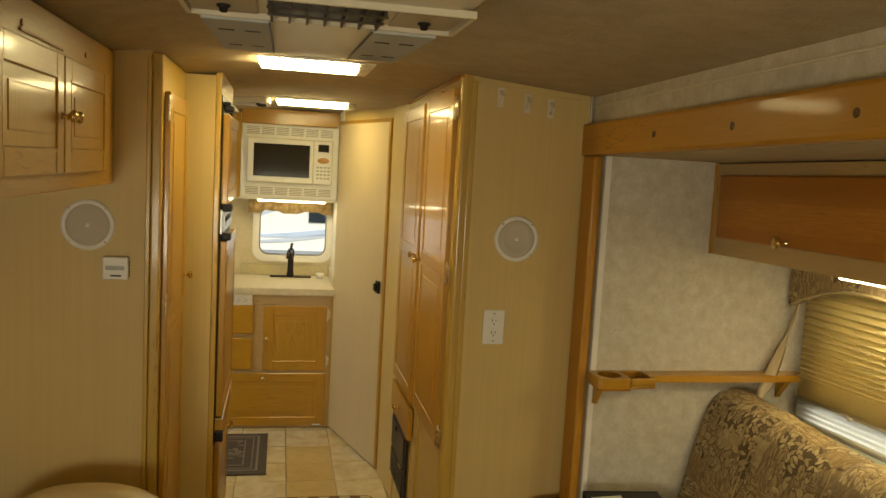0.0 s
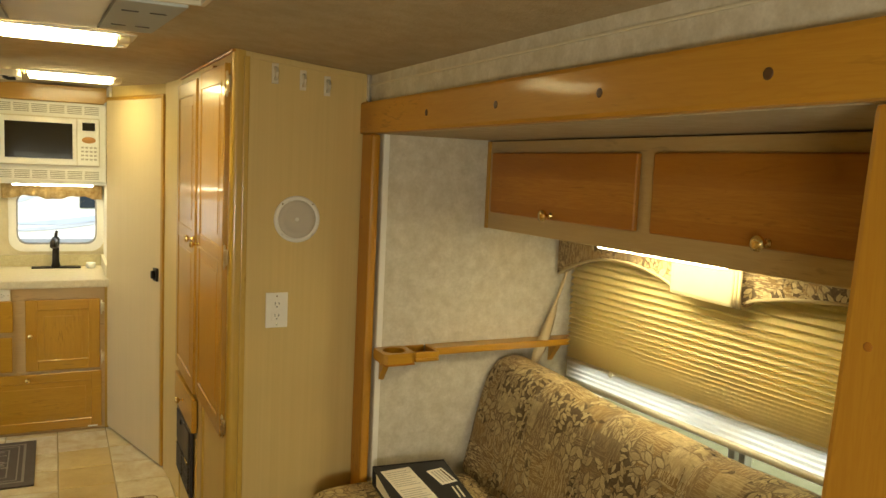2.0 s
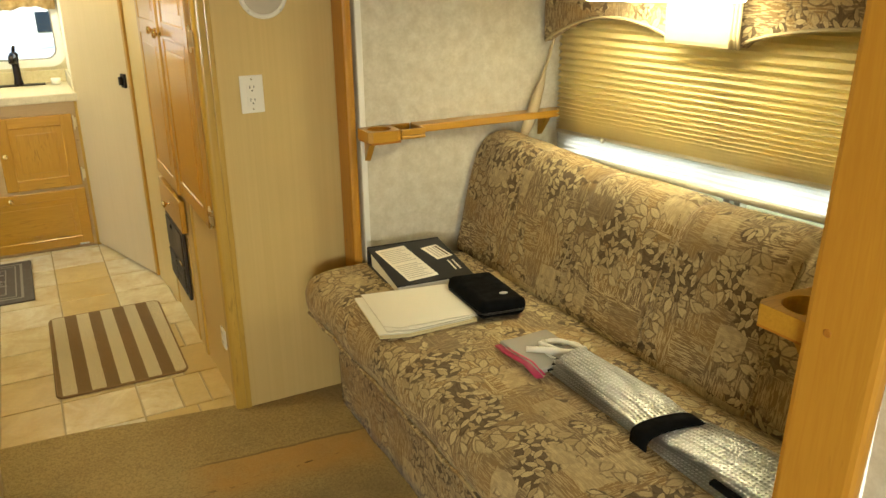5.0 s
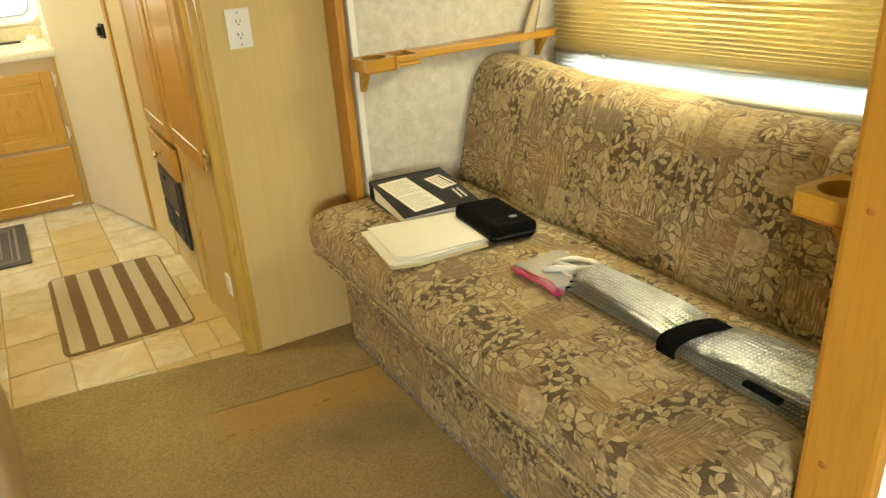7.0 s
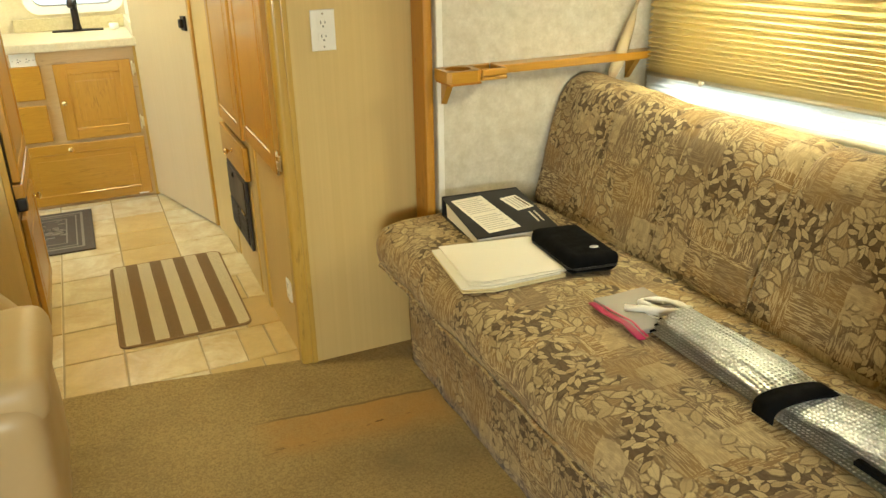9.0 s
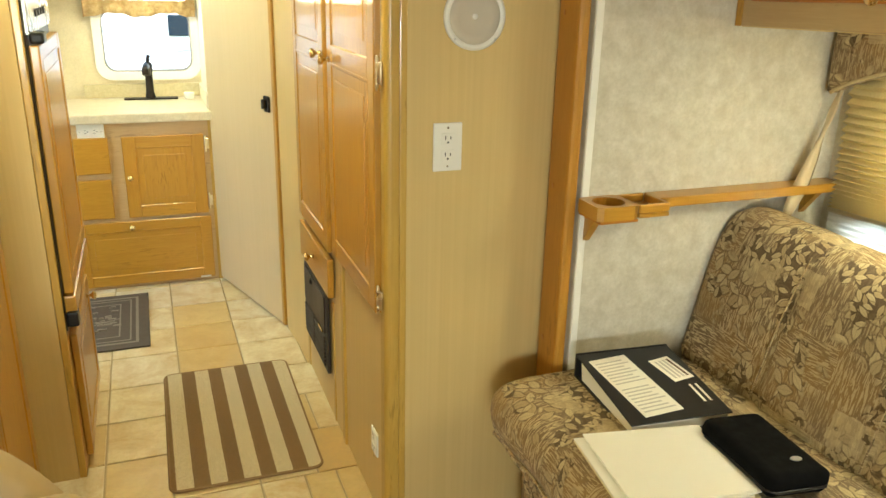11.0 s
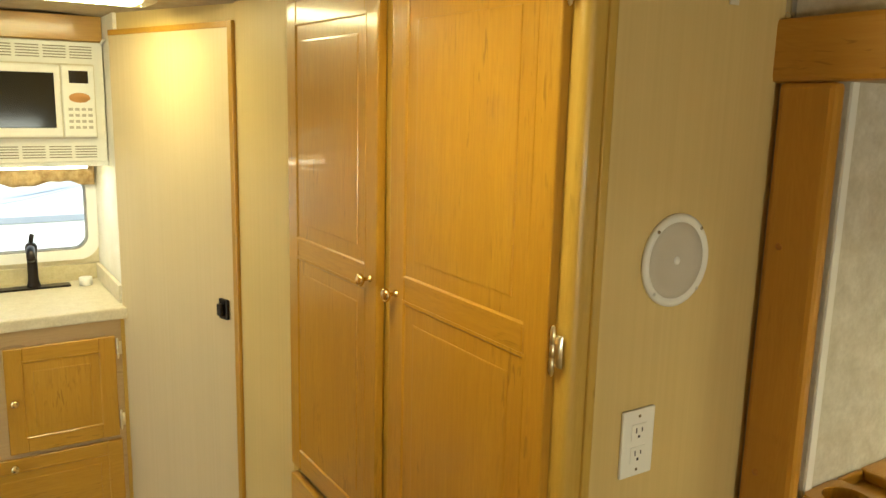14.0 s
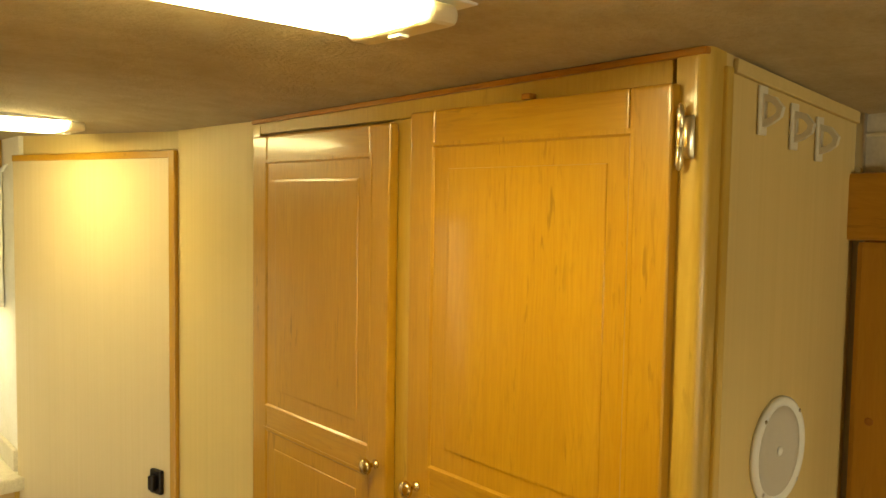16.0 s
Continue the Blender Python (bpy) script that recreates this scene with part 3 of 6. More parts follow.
def panel_door(parent, m, w, h, mats, rails=(0.0,), thick=0.02, stile=0.055, name="door", slope=0.03, knobs=(), hinges=(), label=""):
    """A frame-and-panel door: stiles, rails and raised fields. rails: heights of the middle rails."""
    up, cross = mats
    e = 0.005
    bm = add_box(bmesh.new(), (0.004, 0.004, 0), (w - 0.004, h - 0.004, thick * 0.3), 0)
    bmesh.ops.transform(bm, matrix=m, verts=bm.verts[:])
    door = part(name, bm, up, parent, label)
    for a in (0, w - stile):
        bm = add_box(bmesh.new(), (a, 0, 0.0005), (a + stile, h, thick), e, 3)
        bmesh.ops.transform(bm, matrix=m, verts=bm.verts[:])
        part("stile", bm, up, door)
    cuts = [0.0] + [r for r in rails if r > 0] + [h - stile]
    for r in cuts:
        bm = add_box(bmesh.new(), (stile - 0.001, r, 0.001), (w - stile + 0.001, r + stile, thick - 0.0006), e, 3)
        bmesh.ops.transform(bm, matrix=m, verts=bm.verts[:])
        part("rail", bm, cross, door)
    for a, b in zip(cuts, cuts[1:]):
        part("raised_panel", raised_panel(stile - 0.003, w - stile + 0.003, a + stile - 0.003, b + 0.003, thick, m, slope), up, door)
    for u, v in knobs:
        knob(door, m, u, v, thick)
    for u, v in hinges:
        hinge(door, m, u, v, thick * 0.6)
    return door


def ceil_z(x, y):
    return 1.97 - 0.1 * (math.sqrt((x - 0.2) ** 2 + 0.04) - 0.2) - 0.013 * max(0.0, y - 2.5) + 0.019 * max(0.0, 2.478 - y)


# ---- the shell ----
LEFT, RIGHT, FRONT, BACK = -0.85, 1.115, -2.1, 5.22
POST0, POST1 = 0.52, 2.478          # outer edges of the slide-out's opening
IN0, IN1 = 0.63, 2.362              # its inner side walls
SLIDE = 1.92                        # its outer wall

floor = slab("floor", (LEFT - 0.06, FRONT, -0.08), (RIGHT + 0.055, BACK + 0.05, -0.006), GROUT)
tagged(floor, "vinyl tile floor with sandy joints in the galley", "floor", kind="structure")
carpet_bm = bmesh.new()
edge = [(LEFT, 2.66), (0.136, 2.60), (0.375, 2.556), (0.676, 2.512), (RIGHT + 0.05, 2.49)]
top = [carpet_bm.verts.new((x, y, 0.004)) for x, y in edge] + [carpet_bm.verts.new((RIGHT + 0.05, FRONT, 0.004)), carpet_bm.verts.new((LEFT, FRONT, 0.004))]
face = carpet_bm.faces.new(top)
bmesh.ops.extrude_face_region(carpet_bm, geom=[face])
for v in carpet_bm.verts[:len(top)]:
    v.co.z = -0.005
carpet = tagged(part("carpet", carpet_bm, CARPET), "worn stained tan carpet with a rusty crease line", "carpet", kind="structure")

bm = bmesh.new()
nx, ny = 28, 24
grid = [[bm.verts.new((LEFT + (RIGHT - LEFT + 0.06) * i / nx, FRONT + (BACK + 0.05 - FRONT) * j / ny, 0)) for j in range(ny + 1)] for i in range(nx + 1)]
for col in grid:
    for v in col:
        v.co.z = ceil_z(v.co.x, v.co.y)
for i in range(nx):
    for j in range(ny):
        bm.faces.new((grid[i][j], grid[i][j + 1], grid[i + 1][j + 1], grid[i + 1][j]))
ret = bmesh.ops.extrude_face_region(bm, geom=bm.faces[:])
for v in [g for g in ret["geom"] if isinstance(g, bmesh.types.BMVert)]:
    v.co.z = 2.06
ceiling = tagged(part("ceiling", bm, CEILING, smooth=False), "tan textured cloth ceiling, gently crowned", "ceiling", kind="structure")

structure("wall_left_cab", (LEFT - 0.06, FRONT, 0), (LEFT, -1.75, 2.05), PANEL_Z, "pale wood panelling in the cab")
# unseen opening, added to go with the cab fill lamp
structure("wall_left_cab_low", (LEFT - 0.06, -1.75, 0), (LEFT, -0.95, 0.78), PANEL_Z, "plain unseen panel below the added cab opening")
structure("wall_left_cab_high", (LEFT - 0.06, -1.75, 1.32), (LEFT, -0.95, 2.05), PANEL_Z, "plain unseen panel above the added cab opening")
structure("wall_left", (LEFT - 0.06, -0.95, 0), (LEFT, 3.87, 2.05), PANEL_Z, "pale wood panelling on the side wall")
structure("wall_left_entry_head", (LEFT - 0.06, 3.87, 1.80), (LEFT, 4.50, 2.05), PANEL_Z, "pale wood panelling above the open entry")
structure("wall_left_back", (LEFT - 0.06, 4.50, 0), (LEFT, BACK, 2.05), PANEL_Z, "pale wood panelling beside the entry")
# the unseen front end, with the windscreen's opening kept narrow to cut daylight
structure("wall_front_low", (LEFT, FRONT - 0.06, 0), (RIGHT, FRONT, 1.04), PANEL_Z, "plain wall below the windscreen")
structure("wall_front_high", (LEFT, FRONT - 0.06, 1.34), (RIGHT, FRONT, 2.05), PANEL_Z, "plain wall above the windscreen")
for k, (a, b) in enumerate(((LEFT, -0.65), (0.95, RIGHT))):
    structure("wall_front_side_%d" % (k + 1), (a, FRONT - 0.06, 1.04), (b, FRONT, 1.34), PANEL_Z, "plain wall beside the windscreen")
# the right wall, round the slide-out's opening
structure("wall_right_front", (RIGHT + 0.004, FRONT, 0), (RIGHT + 0.06, POST0, 2.05), WALLPAPER, "off-white mottled wallpaper wall")
structure("wall_right_above", (RIGHT + 0.004, POST0, 1.762), (RIGHT + 0.06, POST1 - 0.002, 2.05), WALLPAPER, "off-white mottled wallpaper strip above the fascia")
trim = slab("wallpaper_trim", (RIGHT - 0.001, POST0, 1.862), (RIGHT + 0.006, POST1 - 0.004, 1.868), CREAM, None, 0.001, m=Matrix.Translation((0, 2.36, 0)) @ pose(0, 0, 0, -1.05, 0, 0) @ Matrix.Translation((0, -2.36, 0)))
tagged(trim, "thin cream strip along the wallpaper's upper edge", "trim", kind="structure")
bead = slab("wall_bead", (RIGHT - 0.010, POST1 - 0.012, 1.80), (RIGHT + 0.003, POST1 + 0.001, 1.90), STEEL, None, 0.003)
tagged(bead, "grey metal bead in the wall corner", "trim", kind="structure")

# slide-out shell
structure("wall_slide_far", (RIGHT + 0.012, IN1, 0.05), (SLIDE, IN1 + 0.05, 1.74), WALLPAPER, "off-white mottled wallpaper side wall of the slide-out")
structure("wall_slide_near", (RIGHT + 0.012, IN0 - 0.05, 0.05), (SLIDE, IN0, 1.74), WALLPAPER, "off-white mottled wallpaper side wall of the slide-out")
structure("ceiling_slide", (RIGHT + 0.0045, IN0 - 0.05, 1.70), (SLIDE + 0.05, IN1 + 0.05, 1.75), CEILING, "tan cloth ceiling of the slide-out").data.transform(Matrix.Translation((0, 2.36, 0)) @ pose(0, 0, 0, -1.0, 0, 0) @ Matrix.Translation((0, -2.36, 0)))
structure("floor_slide", (RIGHT - 0.02, IN0 - 0.05, 0.0), (SLIDE + 0.05, IN1 + 0.05, 0.05), CARPET, "tan carpet edge under the sofa")
W0, W1, WZ0, WZ1 = 0.75, 2.22, 0.72, 1.34
structure("wall_slide_low", (SLIDE, IN0 - 0.05, 0.05), (SLIDE + 0.05, IN1 + 0.05, WZ0), WALLPAPER, "wallpaper wall below the slide-out window")
structure("wall_slide_high", (SLIDE, IN0 - 0.05, WZ1), (SLIDE + 0.05, IN1 + 0.05, 1.70), WALLPAPER, "wallpaper wall above the slide-out window")
structure("wall_slide_side_1", (SLIDE, IN0 - 0.05, WZ0), (SLIDE + 0.05, W0, WZ1), WALLPAPER, "wallpaper wall beside the slide-out window")
structure("wall_slide_side_2", (SLIDE, W1, WZ0), (SLIDE + 0.05, IN1 + 0.05, WZ1), WALLPAPER, "wallpaper wall beside the slide-out window")
corner = slab("corner_trim", (RIGHT + 0.014, IN1 - 0.004, 0.5), (RIGHT + 0.034, IN1 + 0.001, 1.70), WHITE, None, 0.002)
tagged(corner, "thin white corner strip beside the fascia post", "trim", kind="structure")

window = tagged(new("window_1"), "wide sliding window behind a pleated blind", "window", kind="structure")
bm = bmesh.new()
for lo, hi in (((SLIDE - 0.01, W0, WZ0), (SLIDE + 0.05, W0 + 0.03, WZ1)), ((SLIDE - 0.01, W1 - 0.03, WZ0), (SLIDE + 0.05, W1, WZ1)),
               ((SLIDE - 0.01, W0 + 0.03, WZ0), (SLIDE + 0.05, W1 - 0.03, WZ0 + 0.03)), ((SLIDE - 0.01, W0 + 0.03, WZ1 - 0.03), (SLIDE + 0.05, W1 - 0.03, WZ1))):
    add_box(bm, lo, hi, 0.004, 1)
part("window_frame", bm, WHITE, window)
for y in (1.49, 1.53):
    slab("window_bar", (SLIDE + 0.0, y - 0.012, WZ0 + 0.03), (SLIDE + 0.03, y + 0.012, WZ1 - 0.03), STEEL, window)
for a, b in ((W0 + 0.03, 1.478), (1.542, W1 - 0.03)):
    p = slab("pane", (SLIDE + 0.014, a, WZ0 + 0.03), (SLIDE + 0.018, b, WZ1 - 0.03), GLASS, window, 0)
    p.visible_shadow = False

# end walls on both sides of the aisle
structure("wall_end_right", (0.70, POST1, 0), (RIGHT, POST1 + 0.03, 2.0), PANEL_Z, "pale wood-grain panel beside the wardrobe")
structure("wall_end_left", (LEFT, 2.478, 0), (-0.30, 2.51, 2.0), PANEL_Z, "pale wood-grain panel beside the pantry")
for nm, x0, x1 in (("trim_end_right", 0.694, 0.712), ("trim_end_left", -0.312, -0.298)):
    tagged(slab(nm, (x0, 2.472, 0.0), (x1, 2.480, 1.92), FRAME_Z, None, 0.003), "slim pale wood strip at the panel's edge", "trim", kind="structure")
tagged(slab("trim_end_top", (0.715, 2.470, 1.897), (1.10, 2.4775, 1.915), PANEL_Y, None, 0.002, m=Matrix.Translation((0.9075, 2.47, 1.906)) @ pose(0, 0, 0, 0, 4.9, 0) @ Matrix.Translation((-0.9075, -2.47, -1.906))), "pale wood strip under the ceiling", "trim", kind="structure")

# angled bathroom wall and door
A, B, C = Vector((0.668, 3.61, 0)), Vector((0.640, 3.965, 0)), Vector((0.424, 4.69, 0))


def upright(name, p, q, z0, z1, thick, mat, bevel=0.002):
    """A board standing on the line from p to q, its face towards the aisle."""
    m = plane_frame(p, q - p, Vector((-(q - p).y, (q - p).x, 0)))
    bm = add_box(bmesh.new(), (0, z0, -thick), ((q - p).length, z1, 0), bevel)
    if (m @ Vector((0, 1, 0)) - m.translation).z < 0:
        m = m @ Matrix.Diagonal((1, -1, 1, 1))
    bmesh.ops.transform(bm, matrix=m, verts=bm.verts[:])
    return part(name, bm, mat)


tagged(upright("wall_bath", A, B, 0, 1.99, 0.03, PANEL_Z), "pale wood-grain panel beside the bathroom door", "wall", kind="structure")
tagged(upright("wall_bath_over", B + Vector((0.012, 0, 0)), C + Vector((0.012, 0, 0)), 1.874, 1.99, 0.03, PANEL_Z), "pale wood strip over the bathroom door", "wall", kind="structure")
d = (C - B).normalized()
n = Vector((-d.y, d.x, 0))
n = n if n.x < 0 else -n
door = tagged(upright("door_1", B + d * 0.022 + n * 0.006, C - d * 0.004 + n * 0.006, 0.012, 1.868, 0.028, DOOR_PANEL, 0.003), "closed pale wood-grain bathroom door with maple edging", "door", kind="structure")
for nm, p, q, z0, z1 in (("edge_strip", B + n * 0.012, B + d * 0.024 + n * 0.012, 0.012, 1.872),):
    ob = upright(nm, p, q, z0, z1, 0.034, WOOD_Z, 0.004)
    under(ob, door)
ob = upright("top_strip", B + d * 0.024 + n * 0.0085, C - d * 0.004 + n * 0.0085, 1.852, 1.872, 0.030, WOOD_Y, 0.003)
under(ob, door)
mm = plane_frame(B + d * 0.075 + n * 0.006 + Vector((0, 0, 0.985)), d, n)
bm = add_box(bmesh.new(), (-0.022, -0.033, 0), (0.022, 0.033, 0.012), 0.004)
add_box(bm, (-0.010, -0.020, 0.012), (0.012, 0.020, 0.028), 0.005)
bmesh.ops.transform(bm, matrix=mm, verts=bm.verts[:])
part("latch", bm, BRONZE, door, "dark bronze flush latch")

# kitchen end wall with its window
K0, K1, KZ0, KZ1 = -0.055, 0.405, 0.985, 1.32
KW = BACK
structure("wall_back_low", (LEFT, KW, 0), (0.9, KW + 0.05, KZ0), KITCHEN_WALL, "cream wall behind the sink")
structure("wall_back_high", (LEFT, KW, KZ1), (0.9, KW + 0.05, 2.0), KITCHEN_WALL, "cream wall over the kitchen window")
structure("wall_back_side_1", (LEFT, KW, KZ0), (K0, KW + 0.05, KZ1), KITCHEN_WALL, "cream wall beside the kitchen window")
structure("wall_back_side_2", (K1, KW, KZ0), (0.9, KW + 0.05, KZ1), KITCHEN_WALL, "cream wall beside the kitchen window")
structure("wall_kitchen_right", (0.432, 4.66, 0), (0.47, KW, 1.99), WHITE_WALL, "bright white wall beside the sink")
structure("wall_outer_right", (RIGHT + 0.004, POST1 + 0.03, 0), (RIGHT + 0.05, KW + 0.05, 2.05), PANEL_Z, "plain outer side wall")
window = tagged(new("window_2"), "small kitchen window with rounded corners", "window", kind="structure")


def rounded(w0, w1, h0, h1, r, n=7):
    pts = []
    for cx, cy, a0 in ((w1 - r, h1 - r, 0), (w0 + r, h1 - r, 90), (w0 + r, h0 + r, 180), (w1 - r, h0 + r, 270)):
        pts += [(cx + r * math.cos(radians(a0 + 90 * k / n)), cy + r * math.sin(radians(a0 + 90 * k / n))) for k in range(n + 1)]
    return pts


def ring_frame(outer, inner, d0, d1, m):
    """A flat frame between two outlines of as many points."""
    bm = bmesh.new()
    layers = [[bm.verts.new(m @ Vector((x, y, z))) for x, y in pts] for pts, z in ((outer, d0), (outer, d1), (inner, d1), (inner, d0))]
    k = len(outer)
    for a, b in zip(layers, layers[1:] + layers[:1]):
        for i in range(k):
            bm.faces.new((a[i], a[(i + 1) % k], b[(i + 1) % k], b[i]))
    return bm


km = plane_frame((0, KW, 0), (1, 0, 0), (0, -1, 0))
square = rounded(K0 - 0.03, K1 + 0.03, KZ0 - 0.03, KZ1 + 0.03, 0.08)
part("window_frame", ring_frame(square, rounded(K0 + 0.012, K1 - 0.012, KZ0 + 0.012, KZ1 - 0.012, 0.06), 0.0005, 0.014, km), WHITE, window)
part("window_seal", ring_frame(rounded(K0 + 0.011, K1 - 0.011, KZ0 + 0.011, KZ1 - 0.011, 0.06), rounded(K0 + 0.019, K1 - 0.019, KZ0 + 0.019, KZ1 - 0.019, 0.055), -0.03, 0.008, km), plain("grey_seal", (0.3, 0.29, 0.27), 0.6), window)
p = slab("pane", (K0 + 0.006, KW + 0.020, KZ0 + 0.006), (K1 - 0.006, KW + 0.024, KZ1 - 0.006), GLASS, window, 0)
p.visible_shadow = False


# ---- wardrobe ----
def wardrobe():
    t = thing("wardrobe", (0.68, 3.05, 0), "tall varnished maple wardrobe with two long doors and a drawer", "wardrobe")
    fx = 0.665
    slab("body", (fx + 0.019, 2.512, 0.0), (RIGHT - 0.004, 3.606, 1.90), PANEL_Z, t, 0)
    # face frame
    # the corner post has a rounded nose
    arc = [(fx - 0.006, 2.520)] + [(fx + 0.012 - 0.018 * math.cos(radians(a)), 2.495 - 0.018 * math.sin(radians(a))) for a in range(0, 91, 10)] + [(fx + 0.0345, 2.477), (fx + 0.0345, 2.520)]
    bm = bmesh.new()
    f = bm.faces.new([bm.verts.new((x, y, 0.0)) for x, y in arc])
    ext = bmesh.ops.extrude_face_region(bm, geom=[f])
    bmesh.ops.translate(bm, vec=(0, 0, 1.96), verts=[g for g in ext["geom"] if isinstance(g, bmesh.types.BMVert)])
    part("corner_post", bm, FRAME_Z, t)
    slab("stile", (fx, 2.995, 0.701), (fx + 0.0185, 3.09, 1.892), FRAME_Z, t, 0.001)
    slab("stile", (fx, 3.574, 0.0), (fx + 0.0185, 3.609, 1.93), FRAME_Z, t, 0.002)
    slab("head_rail", (fx, 2.529, 1.893), (fx + 0.0185, 3.573, 1.95), FRAME_Z, t, 0.002)
    slab("lower_panel", (fx + 0.006, 2.529, 0.0), (fx + 0.0185, 2.965, 0.70), PANEL_Z, t, 0)
    slab("lower_strip", (fx - 0.003, 2.966, 0.0), (fx + 0.0185, 3.0, 0.70), FRAME_Z, t, 0.004)
    slab("lower_strip", (fx, 3.12, 0.0), (fx + 0.0185, 3.145, 0.45), FRAME_Z, t, 0.004)
    slab("lower_panel", (fx + 0.004, 3.0, 0.0), (fx + 0.0185, 3.573, 0.64), PANEL_Z, t, 0)
    tip = Matrix.Translation((0, 2.5, 1.936)) @ pose(0, 0, 0, -0.74, 0, 0)
    slab("head_strip", (fx - 0.009, -0.02, -0.006), (fx + 0.004, 1.10, 0.003), CHERRY_Y, t, 0.002, m=tip)
    slab("door_catch", (fx - 0.018, 2.752, 1.899), (fx - 0.002, 2.768, 1.908), CHERRY_Y, t, 0.002)
    m = plane_frame((fx - 0.001, 3.016, 0.672), (0, -1, 0), (-1, 0, 0))
    panel_door(t, m, 0.502, 1.226, (WOOD_Z, WOOD_Y), (0.575,), 0.022, 0.062, knobs=((0.03, 0.592),), hinges=((0.508, 0.04), (0.508, 0.607), (0.508, 1.16)), slope=0.032)
    m = plane_frame((fx - 0.001, 3.566, 0.650), (0, -1, 0), (-1, 0, 0))
    panel_door(t, m, 0.494, 1.236, (WOOD_Z, WOOD_Y), (0.590,), 0.022, 0.062, knobs=((0.464, 0.622),), slope=0.032)
    m = plane_frame((fx - 0.001, 3.572, 0.485), (0, -1, 0), (-1, 0, 0))
    bm = bmesh.new()
    add_box(bm, (0, 0, 0), (0.485, 0.135, 0.022), 0.006, 3)
    bmesh.ops.transform(bm, matrix=m, verts=bm.verts[:])
    drawer = part("drawer", bm, WOOD_Y, t)
    knob(drawer, m, 0.25, 0.07, 0.022)
    return t


wardrobe()


def furnace_grille():
    t = thing("furnace_grille", (0.66, 3.36, 0.16), "dark brown metal furnace grille in the wardrobe's foot", "vent")
    m = plane_frame((0.664, 3.562, 0.165), (0, -1, 0), (-1, 0, 0))
    w, h = 0.392, 0.30

    def bit(name, lo, hi, mat=GRATE, bev=0.002):
        bm = add_box(bmesh.new(), lo, hi, bev)
        bmesh.ops.transform(bm, matrix=m, verts=bm.verts[:])
        return part(name, bm, mat, t)
    bit("plate", (0, 0, 0), (w, h, 0.012), bev=0.004)
    bit("upper_panel", (0.02, 0.15, 0.012), (w - 0.02, h - 0.015, 0.017))
    for k in range(8):
        for a, b in ((0.025, 0.185), (0.2, 0.365)):
            bit("louvre", (a, 0.02 + k * 0.015, 0.012), (b, 0.028 + k * 0.015, 0.019), bev=0.002)
    turned("lock", [(0.012, 0), (0.012, 0.004), (0.006, 0.005), (0.006, 0.007)], BLACK, t, m @ Matrix.Translation((0.16, 0.265, 0.017)))
    bit("badge", (0.27, 0.135, 0.012), (0.33, 0.148, 0.0185), BRASS, 0.001)
    return t


furnace_grille()


# ---- things on the end walls ----
def speaker(m, r=0.0775):
    t = thing("wall_speaker", m.translation, "round white flush wall speaker with a grey cloth cone", "speaker", "wall speakers")
    turned("rim", [(r - 0.013, 0.0), (r, 0.0), (r, 0.004), (r - 0.004, 0.008), (r - 0.010, 0.008), (r - 0.014, 0.004)], WHITE, t, m, n=40)
    turned("grille", [(r - 0.0135, 0.001), (r - 0.014, 0.0045), (0.045, 0.0065), (0.043, 0.0055), (0.012, 0.0045), (0.003, 0.0045)], GREY_MESH, t, m, n=40)
    turned("dome", [(0.007, 0.004), (0.0065, 0.006), (0.004, 0.0075), (0.001, 0.008)], WHITE, t, m)
    for a in (45, 135, 225, 315):
        turned("screw", [(0.003, 0.006), (0.003, 0.0088), (0.001, 0.0092)], STEEL, t, m @ Matrix.Translation((math.cos(radians(a)) * (r - 0.006), math.sin(radians(a)) * (r - 0.006), 0)), n=8)
    return t


speaker(plane_frame((0.876, 2.4775, 1.407), (1, 0, 0), (0, -1, 0)))
speaker(plane_frame((-0.476, 2.4775, 1.401), (1, 0, 0), (0, -1, 0)))


def outlet(m, w=0.074, h=0.118, turn=0):
    """A duplex socket on its plate."""
    t = thing("wall_outlet", m.translation, "white duplex power outlet plate", "outlet", "outlets")
    m = m @ pose(0, 0, 0, 0, 0, turn)

    def bit(name, lo, hi, mat, bev=0.001, parent=t):
        bm = add_box(bmesh.new(), lo, hi, bev)
        bmesh.ops.transform(bm, matrix=m, verts=bm.verts[:])
        return part(name, bm, mat, parent)
    bit("plate", (-w / 2, -h / 2, 0), (w / 2, h / 2, 0.006), WHITE, 0.003)
    for s in (-1, 1):
        face = bit("socket", (-0.017, s * 0.020 - 0.014, 0.005), (0.017, s * 0.020 + 0.014, 0.0075), WHITE, 0.0015)
        for x, hh in ((-0.0065, 0.0045), (0.0065, 0.0035)):
            bit("slot", (x - 0.0012, s * 0.020 - hh + 0.003, 0.0074), (x + 0.0012, s * 0.020 + hh + 0.003, 0.0079), BLACK, 0, face)
        bit("slot", (-0.0022, s * 0.020 - 0.0105, 0.0074), (0.0022, s * 0.020 - 0.006, 0.0079), BLACK, 0, face)
    for s in (-1, 1):
        turned("screw", [(0.0028, 0.0055), (0.0028, 0.0066), (0.001, 0.007)], STEEL, t, m @ Matrix.Translation((0, s * 0.047, 0)), n=8)
    return t


outlet(plane_frame((0.815, 2.4775, 1.104), (1, 0, 0), (0, -1, 0)))
outlet(plane_frame((0.671, 2.62, 0.225), (0, -1, 0), (-1, 0, 0)), 0.06, 0.075)


